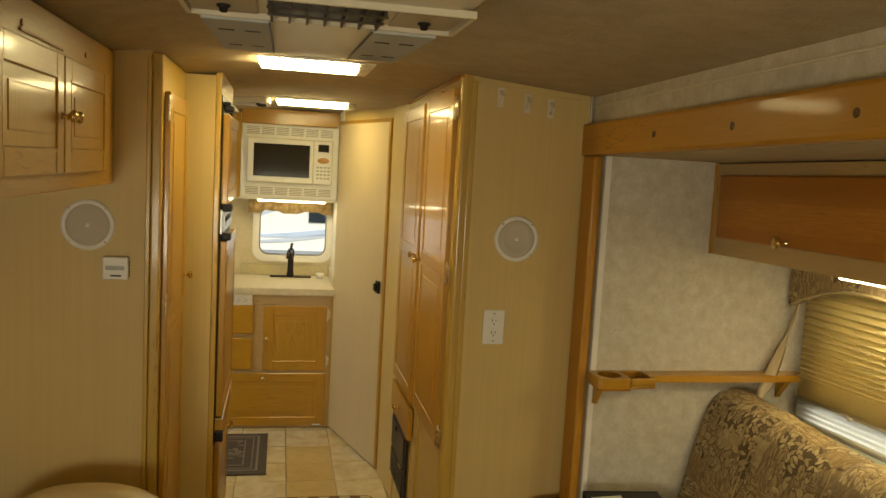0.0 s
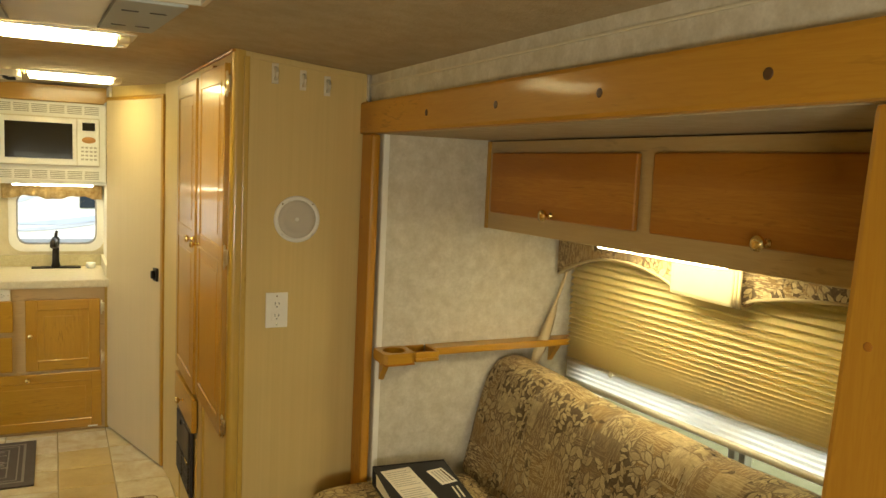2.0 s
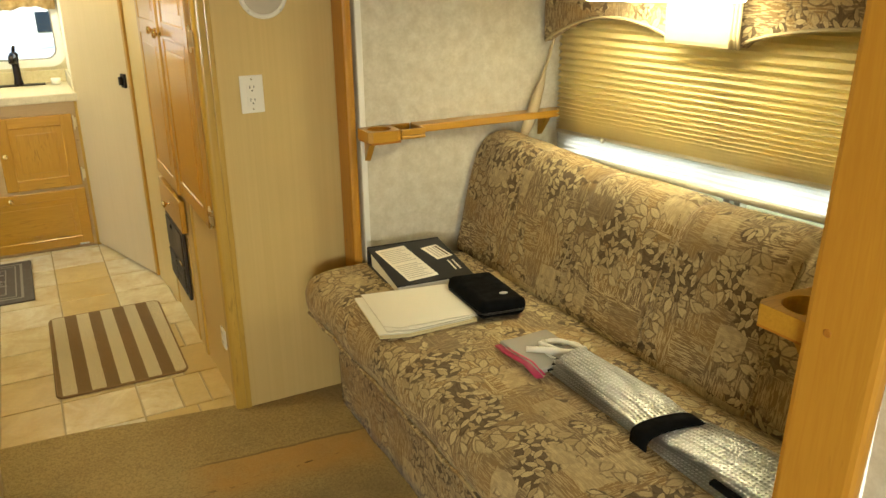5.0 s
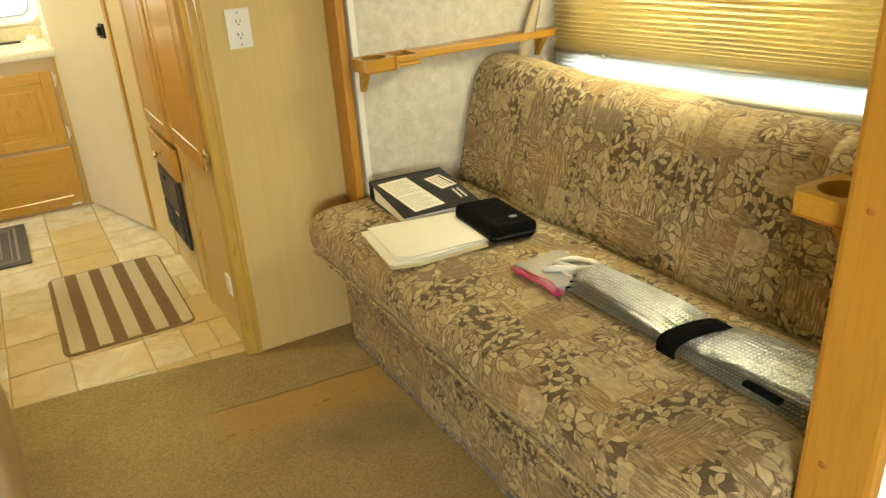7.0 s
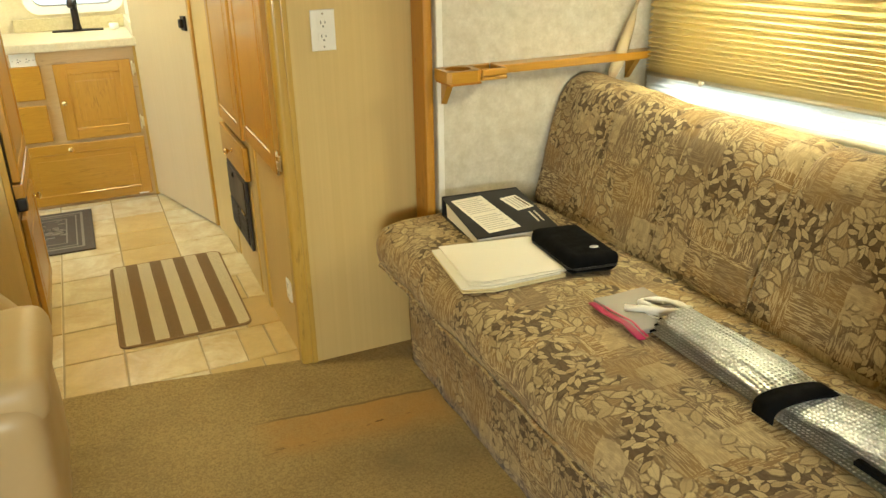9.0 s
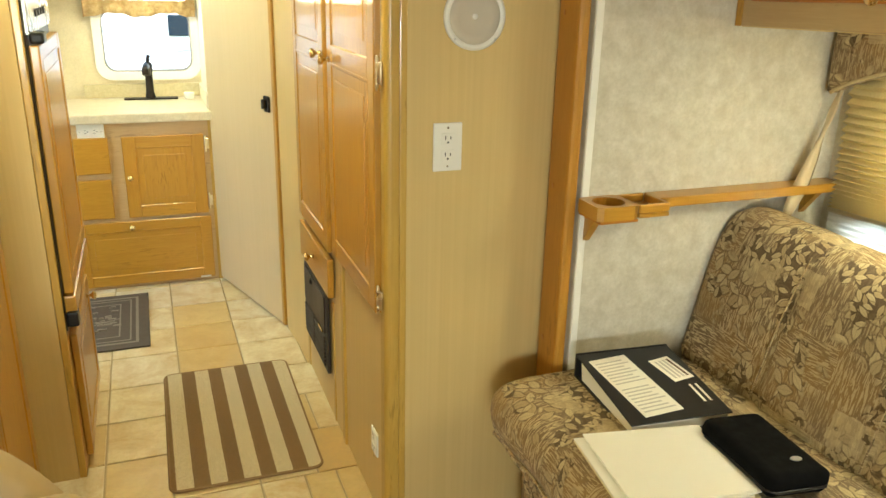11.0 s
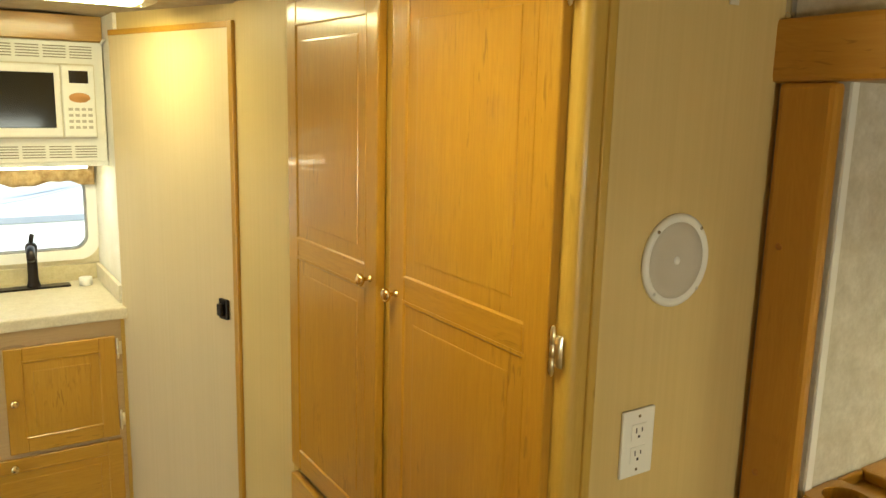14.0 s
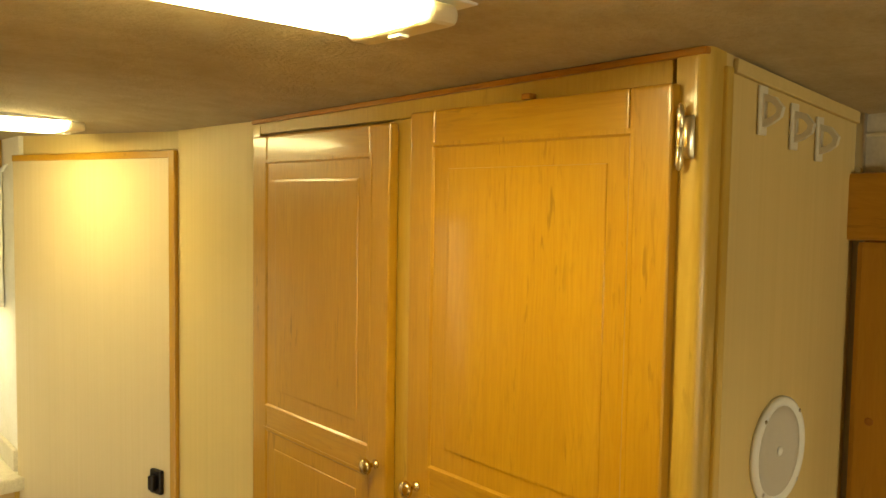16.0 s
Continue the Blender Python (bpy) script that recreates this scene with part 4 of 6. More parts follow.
def hook(x, z):
    t = thing("coat_hook", (x, 2.4775, z), "small cream plastic coat hook near the ceiling", "hook", "coat hooks")
    slab("plate", (x - 0.011, 2.4735, z - 0.032), (x + 0.011, 2.4772, z + 0.032), CREAM, t, 0.003)
    # a flat prong with an opening, standing out from the plate
    outer = [(0.0, 0.022), (-0.016, 0.016), (-0.027, 0.002), (-0.024, -0.010), (-0.013, -0.018), (0.0, -0.022)]
    inner = [(-0.003, 0.012), (-0.012, 0.009), (-0.019, 0.001), (-0.018, -0.005), (-0.011, -0.010), (-0.003, -0.012)]
    bm = bmesh.new()
    layers = [[bm.verts.new((x + q, 2.4738 + a, z + b)) for a, b in pts] for pts, q in ((outer, -0.004), (outer, 0.004), (inner, 0.004), (inner, -0.004))]
    for a, b in zip(layers, layers[1:] + layers[:1]):
        for k in range(6):
            bm.faces.new((a[k], a[(k + 1) % 6], b[(k + 1) % 6], b[k]))
    part("prong", bm, CREAM, t)
    return t


for x, z in ((0.792, 1.874), (0.884, 1.860), (0.966, 1.848)):
    hook(x, z)

t = thing("thermostat", (-0.392, 2.4775, 1.24), "small white plastic thermostat on the panel", "thermostat")
slab("case", (-0.429, 2.452, 1.238), (-0.355, 2.477, 1.308), WHITE, t, 0.005)
slab("display", (-0.420, 2.4505, 1.268), (-0.366, 2.4525, 1.281), plain("grey_display", (0.35, 0.33, 0.27), 0.3), t, 0.0005)
slab("lever", (-0.405, 2.449, 1.249), (-0.375, 2.4525, 1.253), BLACK, t, 0.0005)
for k in range(5):
    slab("vent_slot", (-0.3555, 2.456 , 1.250 + k * 0.010), (-0.3540, 2.472, 1.254 + k * 0.010), BLACK, t, 0)


# ---- slide-out fascia ----
t = thing("slide_out_fascia", (RIGHT, 1.5, 0), "varnished maple fascia framing the slide-out", "trim")
fx0, fx1 = RIGHT - 0.028, RIGHT + 0.0035
SAG = Matrix.Translation((0, 2.36, 0)) @ pose(0, 0, 0, -1.05, 0, 0) @ Matrix.Translation((0, -2.36, 0))
beam = slab("beam", (fx0, POST0, 1.700), (fx1, POST1 - 0.014, 1.806), BEAM_Y, t, 0.010, m=SAG)
for y0, y1 in ((POST0 + 0.01, IN0 + 0.018), (IN1, POST1 - 0.014)):
    lean = Matrix.Translation((0, 0, 0.5)) @ pose(0, 0, 0, 1.9 if y1 < 1 else 0, 0, 0) @ Matrix.Translation((0, 0, -0.5))
    lean = Matrix.Translation((0, y1, 0)) @ lean @ Matrix.Translation((0, -y1, 0))
    post = slab("post", (fx0 + 0.001, y0, 0.05), (fx1, y1, 1.699 + (0.030 if y1 < 1 else 0)), POST_Z, t, 0.010, m=lean)
    mid = (y0 + y1) / 2
    for z in (0.58, 1.0, 1.42):
        turned("plug", [(0.0065, -0.001), (0.0065, 0.0003), (0.004, 0.0004)], CHERRY_Y, post, lean @ plane_frame((fx0 + 0.001, mid + 0.02, z), (0, -1, 0), (-1, 0, 0)), n=14)
for y in (1.92, 1.536, 1.142, 0.746):
    turned("plug", [(0.0095, -0.001), (0.0095, 0.0003), (0.006, 0.0005)], DARK_PLUG, beam, SAG @ plane_frame((fx0, y, 1.748), (0, -1, 0), (-1, 0, 0)), "dark wood screw plug", n=16)
seal = slab("slide_seal", (RIGHT - 0.008, POST1 - 0.0125, 0.02), (RIGHT + 0.003, POST1 - 0.001, 1.80), plain("grey_seal_strip", (0.28, 0.24, 0.17), 0.7), None, 0.002)
tagged(seal, "grey-brown seal strip beside the fascia post", "trim", kind="structure")


# ---- overhead cabinet in the slide-out ----
def slide_cabinet():
    t = thing("overhead_cabinet", (1.72, 2.36, 1.40), "overhead cabinet with dark stained flip-up doors and brass knobs", "cabinet")
    x0 = 1.525
    slab("body", (x0 + 0.018, IN0 + 0.002, 1.392), (SLIDE - 0.003, IN1 - 0.003, 1.697), PANEL_Y, t, 0.002)
    slab("face_frame", (x0, IN0 + 0.002, 1.395), (x0 + 0.0175, IN1 - 0.003, 1.697), maple("cabinet_face_frame", "y", (0.50, 0.36, 0.17), (0.42, 0.29, 0.12)), t, 0.004)
    slab("end_strip", (x0 - 0.004, IN1 - 0.024, 1.394), (x0 + 0.001, IN1 - 0.004, 1.697), WOOD_Z, t, 0.002)
    for y1, y0, ky in ((2.298, 1.545, 1.925), (1.485, 0.72, 1.112)):
        m = plane_frame((x0 - 0.001, y1, 1.452), (0, -1, 0), (-1, 0, 0))
        w, h = y1 - y0, 0.205
        bm = add_box(bmesh.new(), (0, 0, 0), (w, h, 0.018), 0.008, 3)
        bmesh.ops.transform(bm, matrix=m, verts=bm.verts[:])
        dr = part("door", bm, CHERRY_Y, t, "dark stained flip-up door")
        knob(dr, m, y1 - ky, 0.014, 0.018, size=1.25)
    t.rotation_euler.x = radians(-0.95)
    return t


slide_cabinet()
t = thing("under_cabinet_light", (1.70, 2.36, 1.38), "slim lit strip light under the overhead cabinet", "lamp")
slab("housing", (1.66, 1.35, 1.384), (1.765, 1.93, 1.3918), WHITE, t, 0.002)
slab("diffuser", (1.668, 1.39, 1.370), (1.757, 1.90, 1.3835), TUBE_FACE, t, 0.005, "glowing warm diffuser")
slab("switch", (1.68, 1.358, 1.376), (1.71, 1.376, 1.3838), WHITE, t, 0.002)
t.rotation_euler.x = radians(-0.95)


# ---- valance, blind and tie in the slide-out ----
def valance_low(y):
    """The height of the valance's wavy lower edge."""
    if y > 1.719:
        s = min(1, max(0, (2.32 - y) / (2.32 - 1.719)))
        return 1.225 + 0.048 * s + 0.068 * math.sin(math.pi * s) ** 0.8
    if y > 1.447:
        return 1.268
    s = (1.447 - y) / (1.447 - 0.65)
    return 1.278 + 0.055 * math.sin(math.pi * min(1, s)) ** 0.7


CORD = plain("tan_cord", (0.46, 0.37, 0.20), 0.9, bumpy=0.4, scale=200)


def valance():
    t = thing("valance", (1.87, 1.5, 1.25), "padded tapestry valance with a corded wavy edge", "valance")
    ys = [0.65 + (2.335 - 0.65) * k / 90 for k in range(91)]
    bm = bmesh.new()
    rows = []
    for y in ys:
        z0 = valance_low(y)
        rows.append([bm.verts.new((x, y, z)) for x, z in ((1.835, 1.402), (1.829, 1.345), (1.832, z0 + 0.006), (1.84, z0), (1.855, z0), (1.858, 1.402))])
    for a, b in zip(rows, rows[1:]):
        for k in range(6):
            bm.faces.new((a[k], a[(k + 1) % 6], b[(k + 1) % 6], b[k]))
    bm.faces.new(rows[0]), bm.faces.new(rows[-1])
    board = part("padded_board", bm, VALANCE, t)
    for a, b in ((1.724, 2.32), (0.65, 1.44)):
        part("cord", tube([(1.828, a + (b - a) * k / 40, valance_low(a + (b - a) * k / 40) + 0.003) for k in range(41)], 0.0048, 8), CORD, t, "cream corded edge", True)
    slab("centre_pad", (1.803, 1.468, 1.264), (1.8335, 1.716, 1.400), plain("cream_pad_cloth", (0.40, 0.33, 0.19), 0.9, bumpy=0.4, scale=250), t, 0.012, "plain cream padded centre")
    for y in (1.470, 1.457, 1.444):
        part("cord", tube([(1.806, y, 1.266), (1.800, y, 1.30), (1.800, y, 1.40)], 0.005, 8), CORD, t, "cream corded edge", True)
    return t


valance()


def blind():
    t = thing("pleated_blind", (1.885, 1.5, 0.82), "half-lowered tan pleated blind with a sheer lower part", "blind")
    ya, yb, count = 0.66, 2.30, 22

    def hem(y):
        return 0.932 + (2.0 - y) * 0.0385
    # the pleats hang close at the hem and open towards the top
    share = [1.0 + 2.4 * k / (count - 1) for k in range(count)]
    level = [sum(share[:k]) / sum(share) for k in range(count + 1)]
    for k in range(count):
        bm, rows = bmesh.new(), []
        for y in (ya, yb):
            full = 1.338 - hem(y)
            z, p = hem(y) + full * level[k], full * (level[k + 1] - level[k])
            rows.append([bm.verts.new((x, y, z + dz)) for x, dz in ((1.868, 0.0), (1.886, p * 0.55), (1.868, p), (1.8695, p), (1.8875, p * 0.55), (1.8695, 0.0))])
        for q in range(6):
            bm.faces.new((rows[0][q], rows[0][(q + 1) % 6], rows[1][(q + 1) % 6], rows[1][q]))
        bm.faces.new(rows[0]), bm.faces.new(rows[1])
        part("pleat", bm, BLIND, t)
    drop = 0.085
    part("middle_rail", tube([(1.879, y, hem(y) - 0.008) for y in (ya, 1.5, yb)], 0.010, 10, 0.8), CREAM, t, smooth=True)
    bm = bmesh.new()
    rows = [[bm.verts.new((1.876 + (0.003 if k % 2 else 0), y, hem(y) - 0.016 - (drop - 0.016) * k / 8)) for y in (ya, yb)] for k in range(9)]
    for a, b in zip(rows, rows[1:]):
        bm.faces.new((a[0], a[1], b[1], b[0]))
    bmesh.ops.solidify(bm, geom=bm.faces[:], thickness=0.001)
    part("sheer_cloth", bm, BLIND_LOW, t, "sheer white lower cloth")
    part("bottom_rail", tube([(1.879, y, hem(y) - drop - 0.006) for y in (ya, 1.5, yb)], 0.012, 10, 1.0), CREAM, t, smooth=True)
    for y in (2.018, 0.95):
        turned("rail_knob", [(0.004, 0), (0.004, 0.008), (0.009, 0.012), (0.009, 0.017), (0.004, 0.02)], CREAM, t, plane_frame((1.869, y, hem(y) - 0.008), (0, -1, 0), (-1, 0, 0)), n=12)
    return t


blind()

t = thing("curtain_tie", (1.84, 2.33, 0.9), "twisted beige cloth strap hanging in the corner", "strap")
bm, rows = bmesh.new(), []
for k in range(41):
    s = k / 40
    a = 0.5 + 0.9 * math.sin(s * 7.0)
    c = Vector((1.872 - 0.145 * s, 2.315 - 0.012 * s, 1.27 - 0.40 * s))
    w = 0.034 + 0.006 * math.sin(s * 9)
    side = Vector((math.cos(a) * 0.8, math.sin(a) * 0.45, 0.25 * math.cos(a)))
    thick = Vector((-math.sin(a) * 0.45, math.cos(a) * 0.8, 0))
    rows.append([bm.verts.new(c + side * w * p + thick * 0.010 * q) for p, q in ((-1, 0), (-0.5, 0.8), (0.3, 1), (1, 0), (0.5, -0.8), (-0.3, -1))])
for a, b in zip(rows, rows[1:]):
    for k in range(6):
        bm.faces.new((a[k], a[(k + 1) % 6], b[(k + 1) % 6], b[k]))
bm.faces.new(rows[0]), bm.faces.new(rows[-1])
part("strap", bm, plain("beige_cloth", (0.52, 0.42, 0.26), 0.9, bumpy=0.5, scale=260), t, smooth=True)
part("knot", tube([(1.868, 2.312, 1.36), (1.87, 2.315, 1.30), (1.872, 2.313, 1.262)], 0.034, 10), SOFA, t, smooth=True)


# ---- shelf rails with cup trays ----
def cup_shelf(y_wall, sgn, x_end):
    t = thing("cup_shelf", (1.5, y_wall, 0.96), "narrow maple shelf with a cup-holder tray on brackets", "shelf", "cup shelves")
    x0, z = RIGHT - 0.004, 0.985

    def yy(d):
        return y_wall - sgn * d

    def blk(name, xa, xb, da, db, za, zb, mat=WOOD_X, bev=0.004):
        return slab(name, (xa, min(yy(da), yy(db)), za), (xb, max(yy(da), yy(db)), zb), mat, t, bev)
    blk("rail", x0 + 0.2, x_end, 0.001, 0.065, z - 0.026, z)
    # the tray: a thick plate with a round hole and a square recess
    n_ = 28
    cx, cd, r = 0.062, 0.055, 0.040
    bm = bmesh.new()
    outer = []
    for k in range(n_):
        a = 2 * math.pi * k / n_
        c, s = math.cos(a), math.sin(a)
        f = min(0.056 / max(abs(c), 1e-6), 0.053 / max(abs(s), 1e-6))
        outer.append((cx + c * f, cd + s * f))
    inner = [(cx + r * math.cos(2 * math.pi * k / n_), cd + r * math.sin(2 * math.pi * k / n_)) for k in range(n_)]
    layers = [[bm.verts.new((x0 + x, yy(dd), zz)) for x, dd in pts] for pts, zz in ((outer, z - 0.034), (outer, z), (inner, z), (inner, z - 0.034))]
    for a, b in zip(layers, layers[1:] + layers[:1]):
        for k in range(n_):
            bm.faces.new((a[k], a[(k + 1) % n_], b[(k + 1) % n_], b[k]))
    part("cup_plate", bm, WOOD_X, t)
    blk("cup_base", x0 + 0.012, x0 + 0.118, 0.004, 0.106, z - 0.042, z - 0.0345, CHERRY_Y, 0.002)
    blk("tray_base", x0 + 0.119, x0 + 0.205, 0.002, 0.108, z - 0.034, z - 0.022)
    blk("tray_side", x0 + 0.119, x0 + 0.205, 0.098, 0.108, z - 0.0215, z)
    blk("tray_side", x0 + 0.195, x0 + 0.205, 0.012, 0.097, z - 0.0215, z)
    blk("tray_side", x0 + 0.119, x0 + 0.194, 0.002, 0.011, z - 0.0215, z)
    for xb in (x0 + 0.03, x_end - 0.08):
        bm = bmesh.new()
        prof = [(xb, 0.002, z - 0.043), (xb, 0.055, z - 0.043), (xb, 0.002, z - 0.115)] if xb < 1.3 else [(xb, 0.002, z - 0.027), (xb, 0.055, z - 0.027), (xb, 0.002, z - 0.095)]
        f0 = bm.faces.new([bm.verts.new((x, yy(dd), zz)) for x, dd, zz in prof])
        ext = bmesh.ops.extrude_face_region(bm, geom=[f0])
        bmesh.ops.translate(bm, vec=(0.02, 0, 0), verts=[g for g in ext["geom"] if isinstance(g, bmesh.types.BMVert)])
        part("bracket", bm, WOOD_Z, t)
    return t


cup_shelf(IN1, 1, SLIDE - 0.01)
cup_shelf(IN0, -1, SLIDE - 0.01)


# ---- sofa ----
SEAMS = (2.05, 1.72, 1.36, 1.0)


def sofa():
    t = thing("sofa", (1.35, 1.5, 0), "jackknife sofa in tan and taupe leaf tapestry", "sofa")
    y0, y1 = 0.66, 2.357

    def soften(y, amount, edge_):
        s = min(y - y0, y1 - y)
        return 0 if s > edge_ else amount * (1 - math.sqrt(max(0.0, 1 - (1 - s / edge_) ** 2)))
    ys = [y0 + (y1 - y0) * k / 110 for k in range(111)]
    ys = sorted(set(ys + [y0 + 0.004, y0 + 0.012, y1 - 0.004, y1 - 0.012]))
    seat = smooth_outline([(0.985, 0.375), (0.905, 0.385), (0.885, 0.45), (0.90, 0.515), (0.96, 0.538), (1.10, 0.540), (1.30, 0.532), (1.44, 0.520), (1.56, 0.50), (1.56, 0.36), (1.3, 0.37)], 3)

    def seat_bend(x, y, z):
        k = soften(y, 1.0, 0.075)
        w = noise.noise((x * 5, y * 5, z * 5)) * 0.006 + noise.noise((x * 16, y * 11, z * 16)) * 0.002
        mid = 0.455
        return (1.25 + (x - 1.25) * (1 - 0.10 * k) + w * (1 if x < 1.0 else 0), y, mid + (z - mid) * (1 - 0.55 * k) + w)
    part("seat_cushion", loft(seat, ys, seat_bend), SOFA, t, "deep tapestry seat", True)
    back = smooth_outline([(1.455, 0.47), (1.50, 0.62), (1.545, 0.80), (1.566, 0.876), (1.597, 0.922), (1.655, 0.934), (1.72, 0.915), (1.75, 0.86), (1.74, 0.6), (1.70, 0.47)], 3)

    def back_bend(x, y, z):
        k = soften(y, 1.0, 0.05)
        groove = sum(0.013 * math.exp(-((y - s + 0.03 * (z - 0.7)) / 0.012) ** 2) for s in SEAMS)
        puff = 0.010 * math.sin((z - 0.5) * 7.5)
        w = noise.noise((x * 4, y * 4, z * 4 + 9)) * 0.008 + noise.noise((x * 14, y * 12, z * 14)) * 0.0025
        top = max(0.0, (z - 0.80) / 0.14)
        sag = 0.018 * math.sin(math.pi * min(1, max(0, (y - 0.9) / 1.4))) * min(1.0, top)
        return (x + (groove - puff + w if x < 1.66 else 0) + 0.02 * k, y, z - groove * top * 1.2 - 0.025 * k * top + w - sag)
    part("back_cushion", loft(back, ys, back_bend), SOFA, t, "channelled tapestry back", True)
    for s in SEAMS:
        part("seam", tube([(1.455 + 0.108 * q + 0.009 - 0.010 * math.sin(q * 3.0), s - 0.03 * (0.53 + 0.37 * q - 0.7), 0.53 + 0.36 * q) for q in (k / 12 for k in range(13))], 0.0022, 6), SOFA, t, smooth=True)
    skirt = [(1.006, 0.012), (1.0, 0.20), (0.996, 0.40), (1.5, 0.40), (1.5, 0.012)]

    def skirt_bend(x, y, z):
        w = noise.noise((3, y * 9, z * 4)) * 0.005 + noise.noise((7, y * 25, z * 9)) * 0.0015
        return (x + (w if x < 1.1 else 0), y, z)
    prof = [(1.006 - 0.010 * k / 8, 0.006 + 0.40 * k / 8) for k in range(9)] + [(1.5, 0.406), (1.5, 0.006)]
    part("skirt", loft(prof, [IN0 + 0.03 + (y1 - 0.02 - IN0 - 0.03) * k / 80 for k in range(81)], skirt_bend), SOFA, t, "tapestry front panel", True)
    part("welt", tube([(0.893 + 0.003 * math.sin(k), y0 + 0.06 + (y1 - y0 - 0.12) * k / 60, 0.402) for k in range(61)], 0.006, 8), SOFA, t, smooth=True)
    # bolster that rounds the near end of the back
    part("bolster", tube([(1.50, 0.70, 0.60), (1.50, 0.705, 0.75), (1.52, 0.715, 0.86), (1.58, 0.725, 0.92), (1.66, 0.73, 0.925)], 0.062, 16), SOFA, t, smooth=True)
    return t


sofa()


# ---- things lying on the sofa ----
SEAT = 0.5405


def flat_quad(pts, z0, z1, name, mat, parent, label=""):
    """A sheet with the outline pts, from z0 to z1."""
    bm = bmesh.new()
    f = bm.faces.new([bm.verts.new((x, y, z0)) for x, y in pts])
    ext = bmesh.ops.extrude_face_region(bm, geom=[f])
    bmesh.ops.translate(bm, vec=(0, 0, z1 - z0), verts=[g for g in ext["geom"] if isinstance(g, bmesh.types.BMVert)])
    return part(name, bm, mat, parent, label)


def binder():
    t = thing("ring_binder", (1.21, 2.11, SEAT), "thick black ring binder with papers on its cover", "binder")
    m = Matrix.Translation((1.213, 2.112, SEAT - 0.003)) @ pose(0, 0, 0, 0, 0, -5)
    hw, far, near = 0.128, 0.150, -0.145
    lid = m @ Matrix.Translation((0, far, 0.062)) @ pose(0, 0, 0, 5.6, 0, 0)
    depth = far - near

    def bit(name, lo, hi, mat, bev=0.002, label="", at=m, parent=t):
        return slab(name, lo, hi, mat, parent, bev, label, at)
    bit("back_cover", (-hw, near, 0), (hw, far, 0.004), BLACK)
    bit("spine", (-hw, far - 0.001, 0.0), (hw, far + 0.005, 0.064), BLACK)
    cover = bit("front_cover", (-hw, -depth, -0.004), (hw, -0.0015, 0.0), BLACK, at=lid)
    bm = bmesh.new()
    prof = [(near + 0.006, 0.006), (far - 0.03, 0.006), (far - 0.02, 0.05), (near + 0.010, 0.027)]
    ends = [[bm.verts.new(m @ Vector((x, y, z_))) for y, z_ in prof] for x in (-hw + 0.006, hw - 0.008)]
    for k in range(4):
        bm.faces.new((ends[0][k], ends[0][(k + 1) % 4], ends[1][(k + 1) % 4], ends[1][k]))
    bm.faces.new(ends[0]), bm.faces.new(ends[1])
    part("page_block", bm, PAPER, t, "wedge of white pages")
    for x in (-0.07, 0.0, 0.07):
        part("ring", tube([m @ Vector((x, far - 0.012, 0.010)), m @ Vector((x, far - 0.03, 0.03)), m @ Vector((x, far - 0.020, 0.052))], 0.0018, 6), STEEL, t, smooth=True)
    turn = lid @ Matrix.Translation((-0.045, -0.155, 0)) @ pose(0, 0, 0, 0, 0, 7)
    sheet = bit("sheet", (-0.052, -0.115, 0.0006), (0.052, 0.125, 0.0016), PAPER, 0, "curled printed sheet", turn, cover)
    for k in range(17):
        if k != 8:
            bit("text_line", (-0.044, -0.10 + k * 0.0127, 0.0016), (0.042 - 0.010 * (k % 3), -0.0955 + k * 0.0127, 0.0019), INK, 0, "", turn, cover)
    card = lid @ Matrix.Translation((0.078, -0.105, 0)) @ pose(0, 0, 0, 0, 0, 12)
    bit("card", (-0.030, -0.050, 0.0006), (0.030, 0.048, 0.0015), PAPER, 0, "small white card", card, cover)
    for k in range(4):
        bit("text_line", (-0.020 + k * 0.012, -0.04, 0.0015), (-0.014 + k * 0.012, 0.038, 0.0018), INK if k < 3 else DARK_PLUG, 0, "", card, cover)
    for k in range(2):
        bit("cover_text", (0.085 + 0.016 * k, -0.245, 0.0004), (0.091 + 0.016 * k, -0.175, 0.0008), PAPER, 0, "", lid, cover)
    return t


def folder():
    t = thing("file_folder", (1.09, 1.89, SEAT), "cream manila file folder with loose sheets", "folder")
    base = [(0.945, 2.005), (0.908, 1.735), (0.985, 1.708), (1.190, 1.705), (1.228, 1.955)]
    for k in range(4):
        off = 0.004 * k
        flat_quad([(x + (1.07 - x) * 0.02 * k + off * (1 if k % 2 else -1), y + (1.855 - y) * 0.015 * k) for x, y in base], SEAT + 0.001 + 0.0045 * k, SEAT + 0.0038 + 0.0045 * k, "leaf" if k else "cover", MANILA if k in (0, 1) else PAPER, t)
    flat_quad([(0.962, 1.998), (0.932, 1.765), (0.968, 1.735), (1.184, 1.715), (1.222, 1.950)], SEAT + 0.0192, SEAT + 0.021, "top_sheet", PAPER, t, "blank cream top sheet")
    return t


